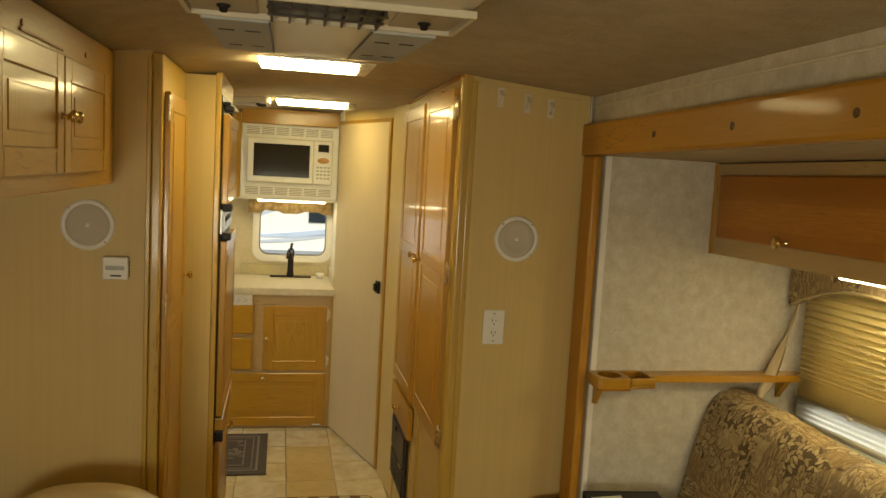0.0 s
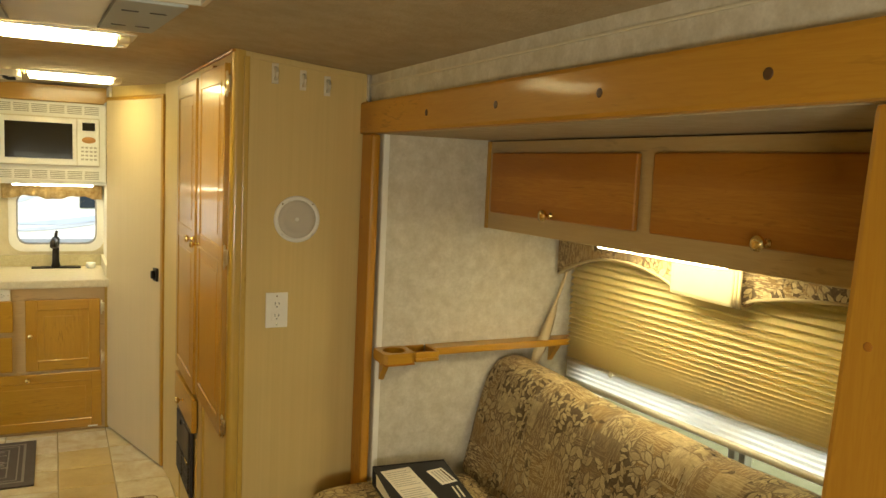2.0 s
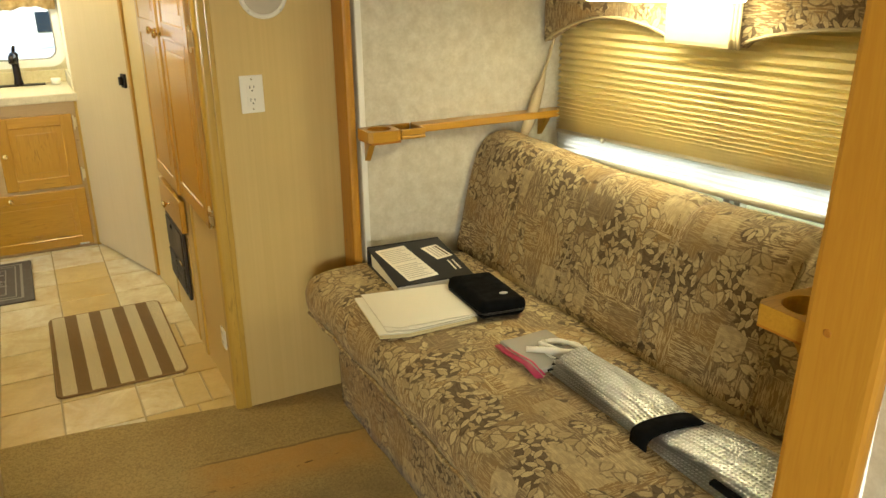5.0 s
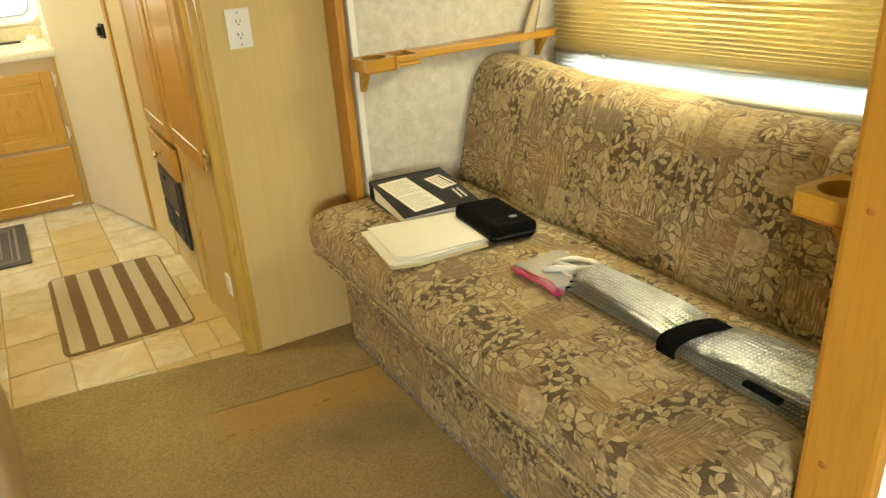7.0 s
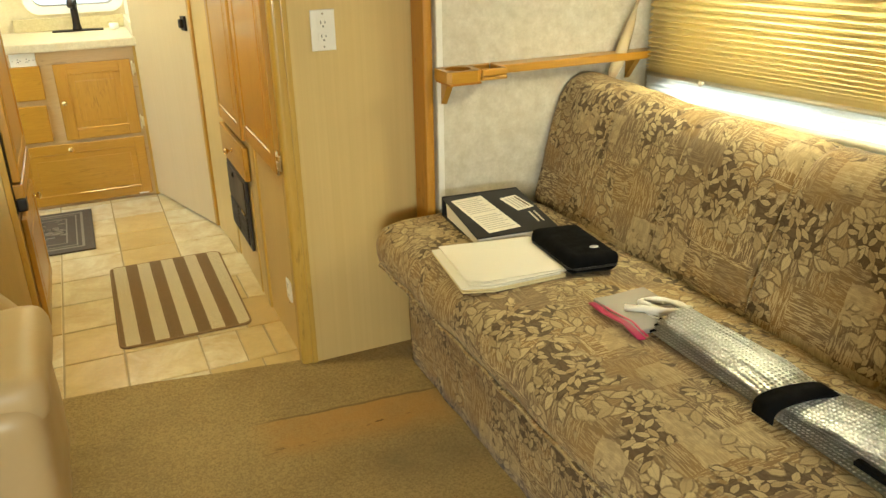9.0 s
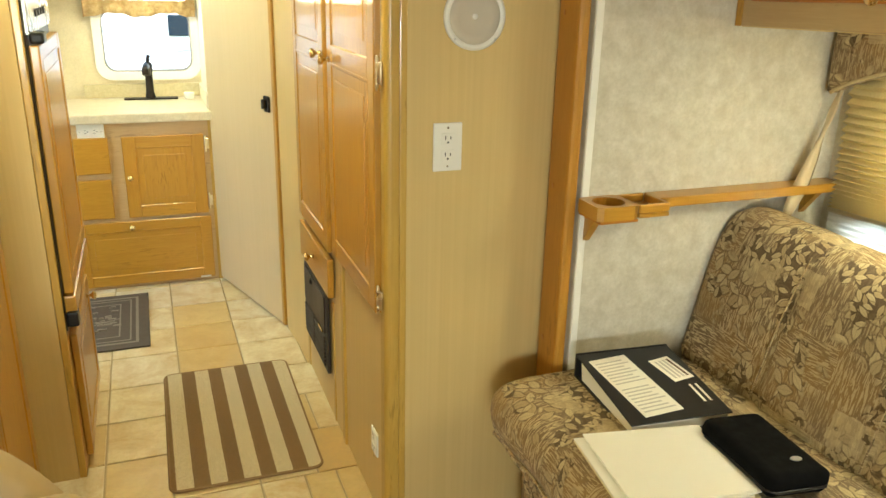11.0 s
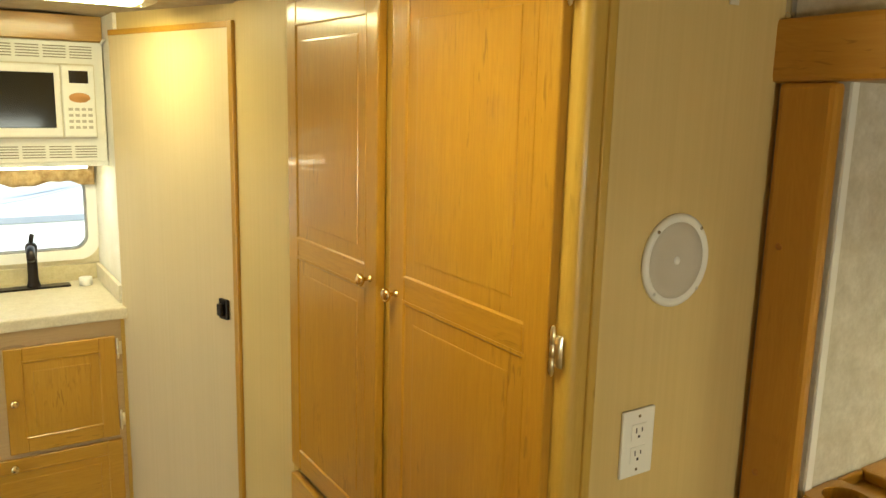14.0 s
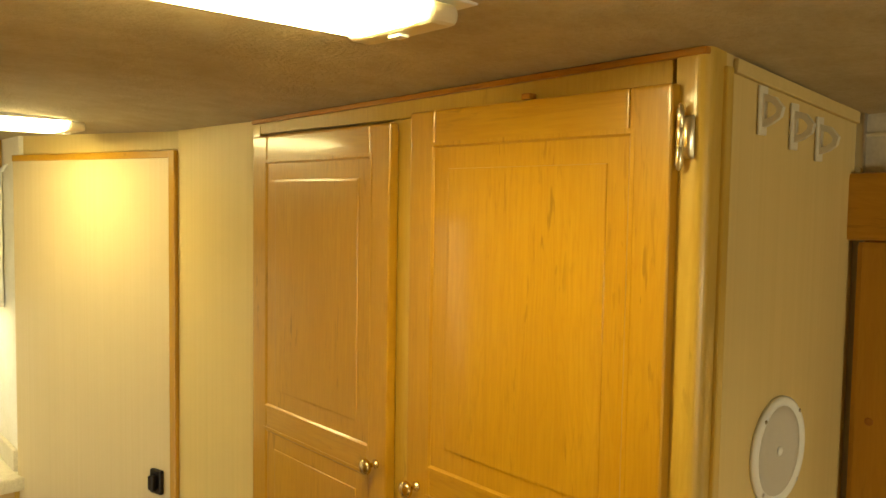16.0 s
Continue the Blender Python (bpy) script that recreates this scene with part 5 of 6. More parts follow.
def pouch():
    t = thing("zip_pouch", (1.32, 1.86, SEAT), "soft black zipped pouch with a small badge", "pouch")
    bm = bmesh.new()
    add_box(bm, (-0.074, -0.120, 0), (0.074, 0.120, 0.054), 0.0255, 5)
    for v in bm.verts:
        v.co.z += 0.009 * noise.noise(v.co * 14) + (0.004 if abs(v.co.y) < 0.08 else 0)
    m = Matrix.Translation((1.278, 1.808, SEAT - 0.003)) @ pose(0, 0, 0, 0, 2, -4)
    bmesh.ops.transform(bm, matrix=m, verts=bm.verts[:])
    part("body", bm, BLACK_CLOTH, t, smooth=True)
    pts = [m @ Vector(p) for p in ((-0.076, 0.09, 0.023), (-0.076, -0.105, 0.023), (-0.055, -0.122, 0.023), (0.055, -0.122, 0.023), (0.076, -0.10, 0.023))]
    part("zip", tube(pts, 0.003, 6), BLACK, t, smooth=True)
    turned("badge", [(0.010, 0), (0.010, 0.001), (0.007, 0.0015)], SILVER, t, m @ Matrix.Translation((0.020, -0.070, 0.0575)) @ Matrix.Diagonal((1.3, 0.8, 1, 1)), "small silver badge")
    return t


def zip_bag():
    t = thing("plastic_bag", (1.24, 1.47, SEAT), "clear zip bag with a red closure", "bag")
    bm = bmesh.new()
    add_box(bm, (1.165, 1.37, SEAT - 0.001), (1.315, 1.55, SEAT + 0.014), 0.006, 3)
    bmesh.ops.subdivide_edges(bm, edges=bm.edges[:], cuts=3, use_grid_fill=True)
    for v in bm.verts:
        v.co.z += 0.006 * noise.noise((v.co.x * 22, v.co.y * 22, 3))
    part("film", bm, BAG, t, smooth=True)
    part("closure", tube([(1.156, 1.538, SEAT + 0.008), (1.150, 1.48, SEAT + 0.012), (1.159, 1.41, SEAT + 0.013), (1.152, 1.345, SEAT + 0.008)], 0.012, 8, 0.22), PINK, t, "red zip closure", True)
    part("closure", tube([(1.172, 1.540, SEAT + 0.010), (1.166, 1.48, SEAT + 0.014), (1.175, 1.41, SEAT + 0.015), (1.168, 1.347, SEAT + 0.010)], 0.004, 8, 0.3), PINK, t, "red zip closure", True)
    return t


def cord_bundle():
    t = thing("cord_bundle", (1.31, 1.46, SEAT), "bundle of soft white cords", "cord")
    for k in range(4):
        pts = [(1.275 + 0.042 * math.cos(a * 1.0 + k), 1.425 + 0.045 * math.sin(a + k * 0.7), SEAT + 0.012 + 0.005 * k + 0.004 * math.sin(a * 3)) for a in (2 * math.pi * j / 22 for j in range(20))]
        part("strand", tube(pts, 0.006, 8), WHITE, t, smooth=True)
    part("strand", tube([(1.195, 1.465, SEAT + 0.02), (1.225, 1.43, SEAT + 0.026), (1.25, 1.395, SEAT + 0.03), (1.27, 1.37, SEAT + 0.035)], 0.008, 8), WHITE, t, smooth=True)
    return t


def sunshade():
    t = thing("folded_sunshade", (1.30, 1.05, SEAT), "folded silver bubble-foil sunshade with a black strap", "sunshade")
    ya, yb, folds = 0.67, 1.365, 6

    def sides(y):
        s = (y - ya) / (yb - ya)
        return 1.176 + 0.016 * s, 1.338 - 0.045 * s
    for k in range(folds):
        bm, rows = bmesh.new(), []
        top = k == folds - 1
        nj, nq = (320, 76) if top else (48, 10)
        for j in range(nj + 1):
            y = ya + (yb - ya) * j / nj
            xa, xb = sides(y)
            xa += 0.0035 * k + (0.005 if k % 2 else 0.0) + 0.003 * noise.noise((k * 5.3, y * 5, 0))
            gap = 0.0056 * (1 - 0.42 * math.exp(-((y - 1.02) / 0.06) ** 2)) + 0.004 * max(0.0, (0.95 - y) / 0.28)
            row = []
            for q in range(nq + 1):
                u = q / nq
                x = xa + (xb - xa) * u
                arch = (math.sin(math.pi * (0.10 + 0.62 * u)) * 0.9 + 0.35 * u) * 0.0020 * k
                lift = 0.0005 * noise.noise((u * 6 + k, y * 22, k))
                if top:
                    # air bubbles in rows, with long quilting creases
                    lift += 0.0015 * max(0.0, 0.5 * (math.cos(2 * math.pi * x / BUBBLE) + math.cos(2 * math.pi * y / BUBBLE)))
                    lift -= 0.0028 * sum(math.exp(-((u - c) / 0.012) ** 2) for c in (0.22, 0.47, 0.74)) + 0.0008 * noise.noise((x * 30, y * 12, 4))
                row.append(bm.verts.new((x, y, SEAT + 0.006 + gap * k + arch + lift)))
            rows.append(row)
        for a, b in zip(rows, rows[1:]):
            for q in range(nq):
                bm.faces.new((a[q], a[q + 1], b[q + 1], b[q]))
        bmesh.ops.solidify(bm, geom=bm.faces[:], thickness=0.0034)
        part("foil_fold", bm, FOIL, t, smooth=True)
        if k % 2 == 0:
            xa, xb = sides(yb)
            part("edge_tape", tube([(xa + 0.006 * k + (xb - xa - 0.006 * k) * q / 10, yb + 0.002, SEAT + 0.006 + 0.0056 * k + (math.sin(math.pi * (0.10 + 0.062 * q)) * 0.9 + 0.035 * q) * 0.0020 * k) for q in range(11)], 0.0035, 6), BLACK_CLOTH, t, smooth=True)
    slab("tab", (1.176, 0.755, SEAT + 0.024), (1.192, 0.835, SEAT + 0.034), BLACK_CLOTH, t, 0.003)
    pts = []
    for q in range(25):
        a = math.pi * q / 24
        pts.append((1.246 - 0.078 * math.cos(a), 1.005 + 0.012 * math.cos(a), SEAT + 0.002 + 0.040 * math.sin(a) ** 0.4))
    bm, rows = bmesh.new(), []
    for p in pts:
        rows.append([bm.verts.new((p[0], p[1] + dy, p[2] + dz)) for dy, dz in ((-0.026, 0), (0.026, 0), (0.026, 0.004), (-0.026, 0.004))])
    for a, b in zip(rows, rows[1:]):
        for k in range(4):
            bm.faces.new((a[k], a[(k + 1) % 4], b[(k + 1) % 4], b[k]))
    bm.faces.new(rows[0]), bm.faces.new(rows[-1])
    part("strap", bm, BLACK_CLOTH, t, "black elastic strap", True)
    return t


binder(), folder(), pouch(), zip_bag(), cord_bundle(), sunshade()


# ---- mats ----
def striped_mat():
    t = thing("striped_mat", (0.335, 3.25, 0), "brown and cream striped kitchen mat with rounded corners", "mat")
    m = Matrix.Translation((0.337, 3.255, 0)) @ pose(0, 0, 0, 0, 0, -0.6)
    pts = rounded(-0.232, 0.232, -0.387, 0.387, 0.03)
    bm = bmesh.new()
    f = bm.faces.new([bm.verts.new((m @ Vector((x, y, 0.010)))) for x, y in pts])
    ext = bmesh.ops.extrude_face_region(bm, geom=[f])
    bmesh.ops.translate(bm, vec=(0, 0, -0.0085), verts=[g for g in ext["geom"] if isinstance(g, bmesh.types.BMVert)])
    part("mat_surface", bm, MAT_STRIPE, t)
    loop = [m @ Vector((x, y, 0.0055)) for x, y in pts]
    part("binding", tube(loop + loop[:2], 0.0055, 8), MAT_EDGE, t, "brown bound edge", True)
    return t


striped_mat()


def door_mat():
    t = thing("door_mat", (-0.08, 4.26, 0), "dark grey-brown patterned door mat", "mat")
    slab("mat_surface", (-0.36, 3.945, 0.001), (0.062, 4.56, 0.009), MAT_DARK, t, 0.003)
    for i, w in ((0.045, 0.012), (0.075, 0.006), (0.12, 0.006)):
        bm = bmesh.new()
        a, b, c, d_ = -0.36 + i, 0.062 - i, 3.945 + i, 4.56 - i
        for lo, hi in (((a, c), (b, c + w)), ((a, d_ - w), (b, d_)), ((a, c + w), (a + w, d_ - w)), ((b - w, c + w), (b, d_ - w))):
            add_box(bm, (*lo, 0.009), (*hi, 0.0106), 0)
        part("woven_border", bm, MAT_GREY, t, "grey woven border")
    rnd = random.Random(5)
    for k in range(46):
        x, y = -0.15 + rnd.gauss(0, 0.05), 4.255 + rnd.gauss(0, 0.10)
        s = rnd.uniform(0.008, 0.018)
        if -0.235 < x < -0.065 and 4.08 < y < 4.43:
            slab("woven_motif", (x - s, y - s * 0.4, 0.0088), (x + s, y + s * 0.4, 0.0103 + 0.0001 * k), MAT_GREY, t, 0)
    return t


door_mat()


# ---- ceiling fittings ----
def ceiling_lamp(x0, x1, y0, y1, face_mat):
    zt = ceil_z((x0 + x1) / 2, y1) + 0.004
    t = thing("ceiling_light", ((x0 + x1) / 2, (y0 + y1) / 2, zt), "lit fluorescent ceiling light with a ribbed diffuser", "lamp", "ceiling lights")
    slab("base", (x0 - 0.006, y0 - 0.006, zt - 0.012), (x1 + 0.006, y1 + 0.006, zt), WHITE, t, 0.003)
    prof = [(y0, 0), (y0 + 0.010, -0.016), (y0 + 0.03, -0.023), (y1 - 0.03, -0.023), (y1 - 0.010, -0.016), (y1, 0)]
    bm, rows = bmesh.new(), []
    for x, s in ((x0, 0.2), (x0 + 0.01, 1), (x1 - 0.055, 1)):
        rows.append([bm.verts.new((x, y, zt - 0.012 + dz * s)) for y, dz in prof])
    for a, b in zip(rows, rows[1:]):
        for k in range(6):
            bm.faces.new((a[k], a[(k + 1) % 6], b[(k + 1) % 6], b[k]))
    bm.faces.new(rows[0]), bm.faces.new(rows[-1])
    part("diffuser", bm, face_mat, t, "glowing warm diffuser")
    bm = add_box(bmesh.new(), (x1 - 0.0545, y0 + 0.002, zt - 0.036), (x1 - 0.012, y1 - 0.002, zt - 0.0125), 0.012, 4)
    part("end_cap", bm, plain("frosted_end_cap", (0.75, 0.66, 0.46), 0.35), t, "frosted end cap with a switch")
    slab("switch", (x1 - 0.042, (y0 + y1) / 2 - 0.010, zt - 0.040), (x1 - 0.028, (y0 + y1) / 2 + 0.010, zt - 0.0362), WHITE, t, 0.001)
    return t


ceiling_lamp(0.005, 0.385, 2.60, 2.76, LAMP_FACE)
ceiling_lamp(0.05, 0.47, 4.10, 4.28, LAMP_DIM)


def air_conditioner():
    t = thing("air_conditioner", (0.17, 1.5, 1.94), "cream ceiling air conditioner with vents, knobs and grey filters", "air conditioner")
    x0, x1, ya, yb, yc = -0.085, 0.40, 0.80, 1.36, 2.12
    bm = bmesh.new()
    prof = [(ya, 1.975), (ya + 0.02, 1.90), (ya + 0.07, 1.874), (yb - 0.02, 1.872), (yb + 0.02, 1.876), (yc - 0.03, 1.906), (yc, 1.922), (yc + 0.02, 1.985)]
    rows = []
    for x, drop in ((x0 - 0.02, 0.09), (x0, 0.03), (x0 + 0.02, 0.008), (x0 + 0.05, 0), (x1 - 0.05, 0), (x1 - 0.02, 0.008), (x1, 0.03), (x1 + 0.02, 0.09)):
        rows.append([bm.verts.new((x, y, min(1.985, z + drop))) for y, z in prof])
    for a, b in zip(rows, rows[1:]):
        for k in range(len(prof) - 1):
            bm.faces.new((a[k], a[k + 1], b[k + 1], b[k]))
    part("shroud", bm, CREAM, t, smooth=False)
    # recessed control panels and the louvred outlet
    for a, b in ((x0 + 0.03, x0 + 0.135), (x1 - 0.135, x1 - 0.03)):
        slab("control_panel", (a, yb - 0.20, 1.868), (b, yb - 0.05, 1.8735), plain("shaded_cream_plastic", (0.42, 0.36, 0.25), 0.5), t, 0.002)
        c = (a + b) / 2
        turned("control_knob", [(0.011, 0), (0.011, 0.003), (0.007, 0.005), (0.006, 0.011), (0.003, 0.012)], BLACK, t, plane_frame((c, yb - 0.11, 1.868), (1, 0, 0), (0, 0, -1)))
        for k in range(4):
            slab("dial_mark", (a + 0.008 + k * 0.022, yb - 0.185, 1.8672), (a + 0.022 + k * 0.022, yb - 0.181, 1.8681), BLACK, t, 0)
    g0, g1 = x0 + 0.15, x1 - 0.15
    slab("outlet_recess", (g0, yb - 0.20, 1.869), (g1, yb - 0.045, 1.8735), BLACK, t, 0.001)
    for k in range(7):
        slab("louvre", (g0 + 0.006 + k * (g1 - g0 - 0.012) / 6 - 0.002, yb - 0.198, 1.858), (g0 + 0.006 + k * (g1 - g0 - 0.012) / 6 + 0.002, yb - 0.048, 1.869), GRATE, t, 0.001)
    for k in range(2):
        slab("louvre", (g0, yb - 0.17 + k * 0.06, 1.8575), (g1, yb - 0.187 + k * 0.06, 1.8595), GRATE, t, 0.001)
    part("panel_rim", ring_frame([(x0 + 0.018, yb - 0.215), (x1 - 0.018, yb - 0.215), (x1 - 0.018, yb - 0.03), (x0 + 0.018, yb - 0.03)], [(x0 + 0.026, yb - 0.207), (x1 - 0.026, yb - 0.207), (x1 - 0.026, yb - 0.038), (x0 + 0.026, yb - 0.038)], 1.863, 1.874, Matrix.Identity(4)), CREAM, t)
    slope = math.degrees(math.atan2(0.030, yc - 0.05 - yb))
    for a, b in ((x0 + 0.03, x0 + 0.15), (x1 - 0.15, x1 - 0.03)):
        m = Matrix.Translation((0, yb + 0.05, 1.878)) @ pose(0, 0, 0, slope, 0, 0)
        f = slab("filter", (a, 0.01, -0.006), (b, 0.60, 0.004), FILTER, t, 0.002, "blue-grey filter panel", m)
        for u in (0.15, 0.45):
            slab("clip", (a + 0.02, u, -0.008), (a + 0.05, u + 0.006, -0.006), BLACK, f, 0.0005, m=m)
            slab("clip", (b - 0.05, u, -0.008), (b - 0.02, u + 0.006, -0.006), BLACK, f, 0.0005, m=m)
        slab("groove", ((b if a < 0.1 else a) - 0.002, 0.01, -0.0065), ((b if a < 0.1 else a) + 0.002, 0.60, -0.004), BLACK, f, 0, m=m)
    return t


air_conditioner()
t = thing("roof_vent", (-0.05, 4.35, 1.93), "white roof vent with a dark crank in the ceiling", "vent")
bm = ring_frame(rounded(-0.25, 0.02, 4.1, 4.42, 0.03), rounded(-0.21, -0.02, 4.14, 4.38, 0.03), 1.912, 1.95, Matrix.Identity(4))
part("frame", bm, WHITE, t)
slab("screen", (-0.212, 4.138, 1.925), (-0.018, 4.382, 1.93), plain("grey_screen", (0.2, 0.2, 0.2), 0.7), t, 0)
part("crank", tube([(-0.05, 4.2, 1.91), (-0.03, 4.19, 1.902), (0.0, 4.17, 1.902)], 0.008, 8), BLACK, t, smooth=True)


# ---- left side: overhead cabinet, pantry, refrigerator, chair ----
def left_cabinet():
    t = thing("overhead_cabinet", (-0.6, 1.8, 1.53), "varnished maple overhead cabinet with raised-panel doors", "cabinet")
    fx, za, zb = -0.405, 1.530, 1.90
    slab("body", (LEFT + 0.002, 0.4, za + 0.006), (fx - 0.019, 2.476, zb - 0.03), PANEL_Y, t, 0.002)
    slab("face_frame", (fx - 0.0185, 0.4, za), (fx, 2.476, zb + 0.02), WOOD_Y, t, 0.004)
    for k, y0 in enumerate((1.854, 1.398, 0.92)):
        w = 0.448
        m = plane_frame((fx + 0.001, y0, za + 0.042), (0, 1, 0), (1, 0, 0))
        ku = 0.022 if k % 2 == 0 else w - 0.022
        panel_door(t, m, w, 0.262, (WOOD_Z, WOOD_Y), (), 0.02, 0.058, knobs=((ku, 0.128),), slope=0.026)
    slab("catch_strip", (fx + 0.001, 1.60, 1.848), (fx + 0.006, 1.90, 1.855), CHERRY_Y, t, 0.002)
    for y in (1.62, 2.12):
        turned("screw_plug", [(0.007, 0), (0.007, 0.002), (0.002, 0.003)], CHERRY_Y, t, plane_frame((fx, y, 1.866), (0, 1, 0), (1, 0, 0)), n=12)
    return t


left_cabinet()


def pantry():
    t = thing("pantry_cabinet", (-0.4, 2.76, 0), "tall narrow maple pantry with one long door", "cabinet")
    fx = -0.268
    slab("body", (LEFT + 0.002, 2.512, 0), (fx - 0.019, 3.045, 1.91), PANEL_Z, t, 0)
    slab("corner_post", (fx - 0.03, 2.4805, 0), (fx, 2.512, 1.93), FRAME_Z, t, 0.006)
    slab("face_frame", (fx - 0.0185, 2.513, 0), (fx - 0.001, 3.045, 1.93), FRAME_Z, t, 0.002)
    m = plane_frame((fx, 2.52, 0.02), (0, 1, 0), (1, 0, 0))
    panel_door(t, m, 0.44, 1.80, (WOOD_Z, WOOD_Y), (1.03,), 0.02, 0.06, knobs=((0.40, 1.17),), hinges=((-0.004, 0.1), (-0.004, 1.13), (-0.004, 1.75)))
    return t


pantry()


def refrigerator():
    t = thing("refrigerator", (-0.45, 3.36, 0.48), "built-in refrigerator with maple door panels and black trim", "refrigerator")
    fx = -0.138
    slab("body", (LEFT + 0.002, 3.075, 0.49), (fx - 0.012, 3.66, 1.86), BLACK, t, 0)
    bm = bmesh.new()
    for lo, hi in (((3.060, 0.49), (3.078, 1.86)), ((3.655, 0.49), (3.672, 1.86)), ((3.078, 1.836), (3.655, 1.86)), ((3.078, 1.30), (3.655, 1.325)), ((3.078, 1.425), (3.655, 1.44))):
        add_box(bm, (fx - 0.012, lo[0], lo[1]), (fx + 0.003, hi[0], hi[1]), 0.002, 1)
    part("trim_frame", bm, BLACK, t, "black metal trim")
    slab("door_shell", (fx - 0.009, 3.080, 1.442), (fx + 0.004, 3.652, 1.80), BLACK, t, 0.003)
    slab("door_shell", (fx - 0.009, 3.080, 0.598), (fx + 0.004, 3.652, 1.302), BLACK, t, 0.003)
    m = plane_frame((fx + 0.0045, 3.081, 1.445), (0, 1, 0), (1, 0, 0))
    panel_door(t, m, 0.572, 0.345, (WOOD_Z, WOOD_Y), (), 0.026, 0.05, "freezer_door")
    m = plane_frame((fx + 0.0045, 3.081, 0.60), (0, 1, 0), (1, 0, 0))
    panel_door(t, m, 0.572, 0.70, (WOOD_Z, WOOD_Y), (), 0.026, 0.05, "fridge_door")
    slab("control_strip", (fx - 0.010, 3.08, 1.327), (fx + 0.012, 3.652, 1.422), SILVER, t, 0.003, "silver control strip")
    for k in range(4):
        slab("button", (fx + 0.012, 3.25 + 0.07 * k, 1.365), (fx + 0.017, 3.28 + 0.07 * k, 1.385), BLACK, t, 0.001)
    for z0, z1 in ((1.415, 1.445), (1.303, 1.333), (1.798, 1.822)):
        slab("door_handle", (fx + 0.008, 3.083, z0), (fx + 0.045, 3.155, z1), BLACK, t, 0.008)
    slab("top_bracket", (fx + 0.004, 3.10, 1.824), (fx + 0.030, 3.62, 1.838), BLACK, t, 0.004)
    slab("drip_slot", (fx - 0.010, 3.08, 0.495), (fx + 0.010, 3.65, 0.535), BLACK, t, 0.003)
    slab("drawer_catch", (fx + 0.004, 3.064, 0.50), (fx + 0.036, 3.110, 0.545), BLACK, t, 0.006)
    slab("kick_board", (fx - 0.008, 3.08, 0.537), (fx + 0.034, 3.65, 0.592), WOOD_Y, t, 0.006)
    return t


refrigerator()


def fridge_surround():
    t = thing("refrigerator_cabinet", (-0.5, 3.3, 0), "pale panelled refrigerator surround with a maple door below", "cabinet")
    fx = -0.138
    slab("side_panel", (LEFT + 0.002, 3.047, 0), (fx - 0.022, 3.059, 1.93), PANEL_Z, t, 0)
    slab("front_stile", (fx - 0.0215, 3.0465, 0), (fx, 3.0595, 1.94), FRAME_Z, t, 0.004)
    slab("head", (fx - 0.012, 3.06, 1.862), (fx, 3.70, 1.95), FRAME_Z, t, 0.002)
    slab("far_stile", (fx - 0.5, 3.674, 0), (fx, 3.70, 1.95), FRAME_Z, t, 0.003)
    slab("foot_frame", (LEFT + 0.3, 3.06, 0.0), (fx, 3.673, 0.488), WOOD_Y, t, 0.002)
    m = plane_frame((fx + 0.001, 3.10, 0.045), (0, 1, 0), (1, 0, 0))
    panel_door(t, m, 0.54, 0.415, (WOOD_Z, WOOD_Y), (), 0.02, 0.055, knobs=((0.42, 0.375),))
    return t


fridge_surround()


def armchair():
    t = thing("armchair", (-0.36, 2.0, 0), "tan leather swivel armchair with padded arms", "chair")
    slab("base", (-0.58, 1.80, 0.006), (-0.14, 2.24, 0.10), BLACK, t, 0.03)

    def pad(name, lo, hi, r, label="", tilt=0.0):
        bm = add_box(bmesh.new(), lo, hi, r, 5)
        bmesh.ops.subdivide_edges(bm, edges=[e for e in bm.edges if e.calc_length() > 0.09], cuts=4, use_grid_fill=True)
        for v in bm.verts:
            v.co += Vector((1, 1, 1)) * 0.006 * noise.noise(v.co * 7)
        return part(name, bm, LEATHER, t, label, True)
    pad("seat", (-0.60, 1.66, 0.24), (-0.13, 2.15, 0.44), 0.06)
    pad("arm", (-0.15, 1.74, 0.10), (0.005, 2.22, 0.50), 0.07)
    pad("arm", (-0.74, 1.74, 0.10), (-0.585, 2.22, 0.50), 0.07)
    pad("arm_pad", (-0.165, 1.76, 0.42), (0.022, 2.18, 0.545), 0.06)
    pad("arm_pad", (-0.755, 1.76, 0.42), (-0.57, 2.18, 0.545), 0.06)
    bm, rows = bmesh.new(), []
    for k in range(25):
        u = -1 + 2 * k / 24
        top = 0.69 - 0.20 * abs(u) ** 2.6
        x = -0.365 + 0.325 * u
        rows.append([bm.verts.new((x, y, z)) for y, z in smooth_outline([(2.13, 0.36), (2.17, top - 0.02), (2.22, top), (2.31, top - 0.03), (2.33, 0.3)], 2)])
    nn = len(rows[0])
    for a, b in zip(rows, rows[1:]):
        for j in range(nn):
            bm.faces.new((a[j], a[(j + 1) % nn], b[(j + 1) % nn], b[j]))
    bm.faces.new(rows[0]), bm.faces.new(rows[-1])
    part("backrest", bm, LEATHER, t, "rounded leather back", True)
    t.location.x -= 0.055
    return t


armchair()


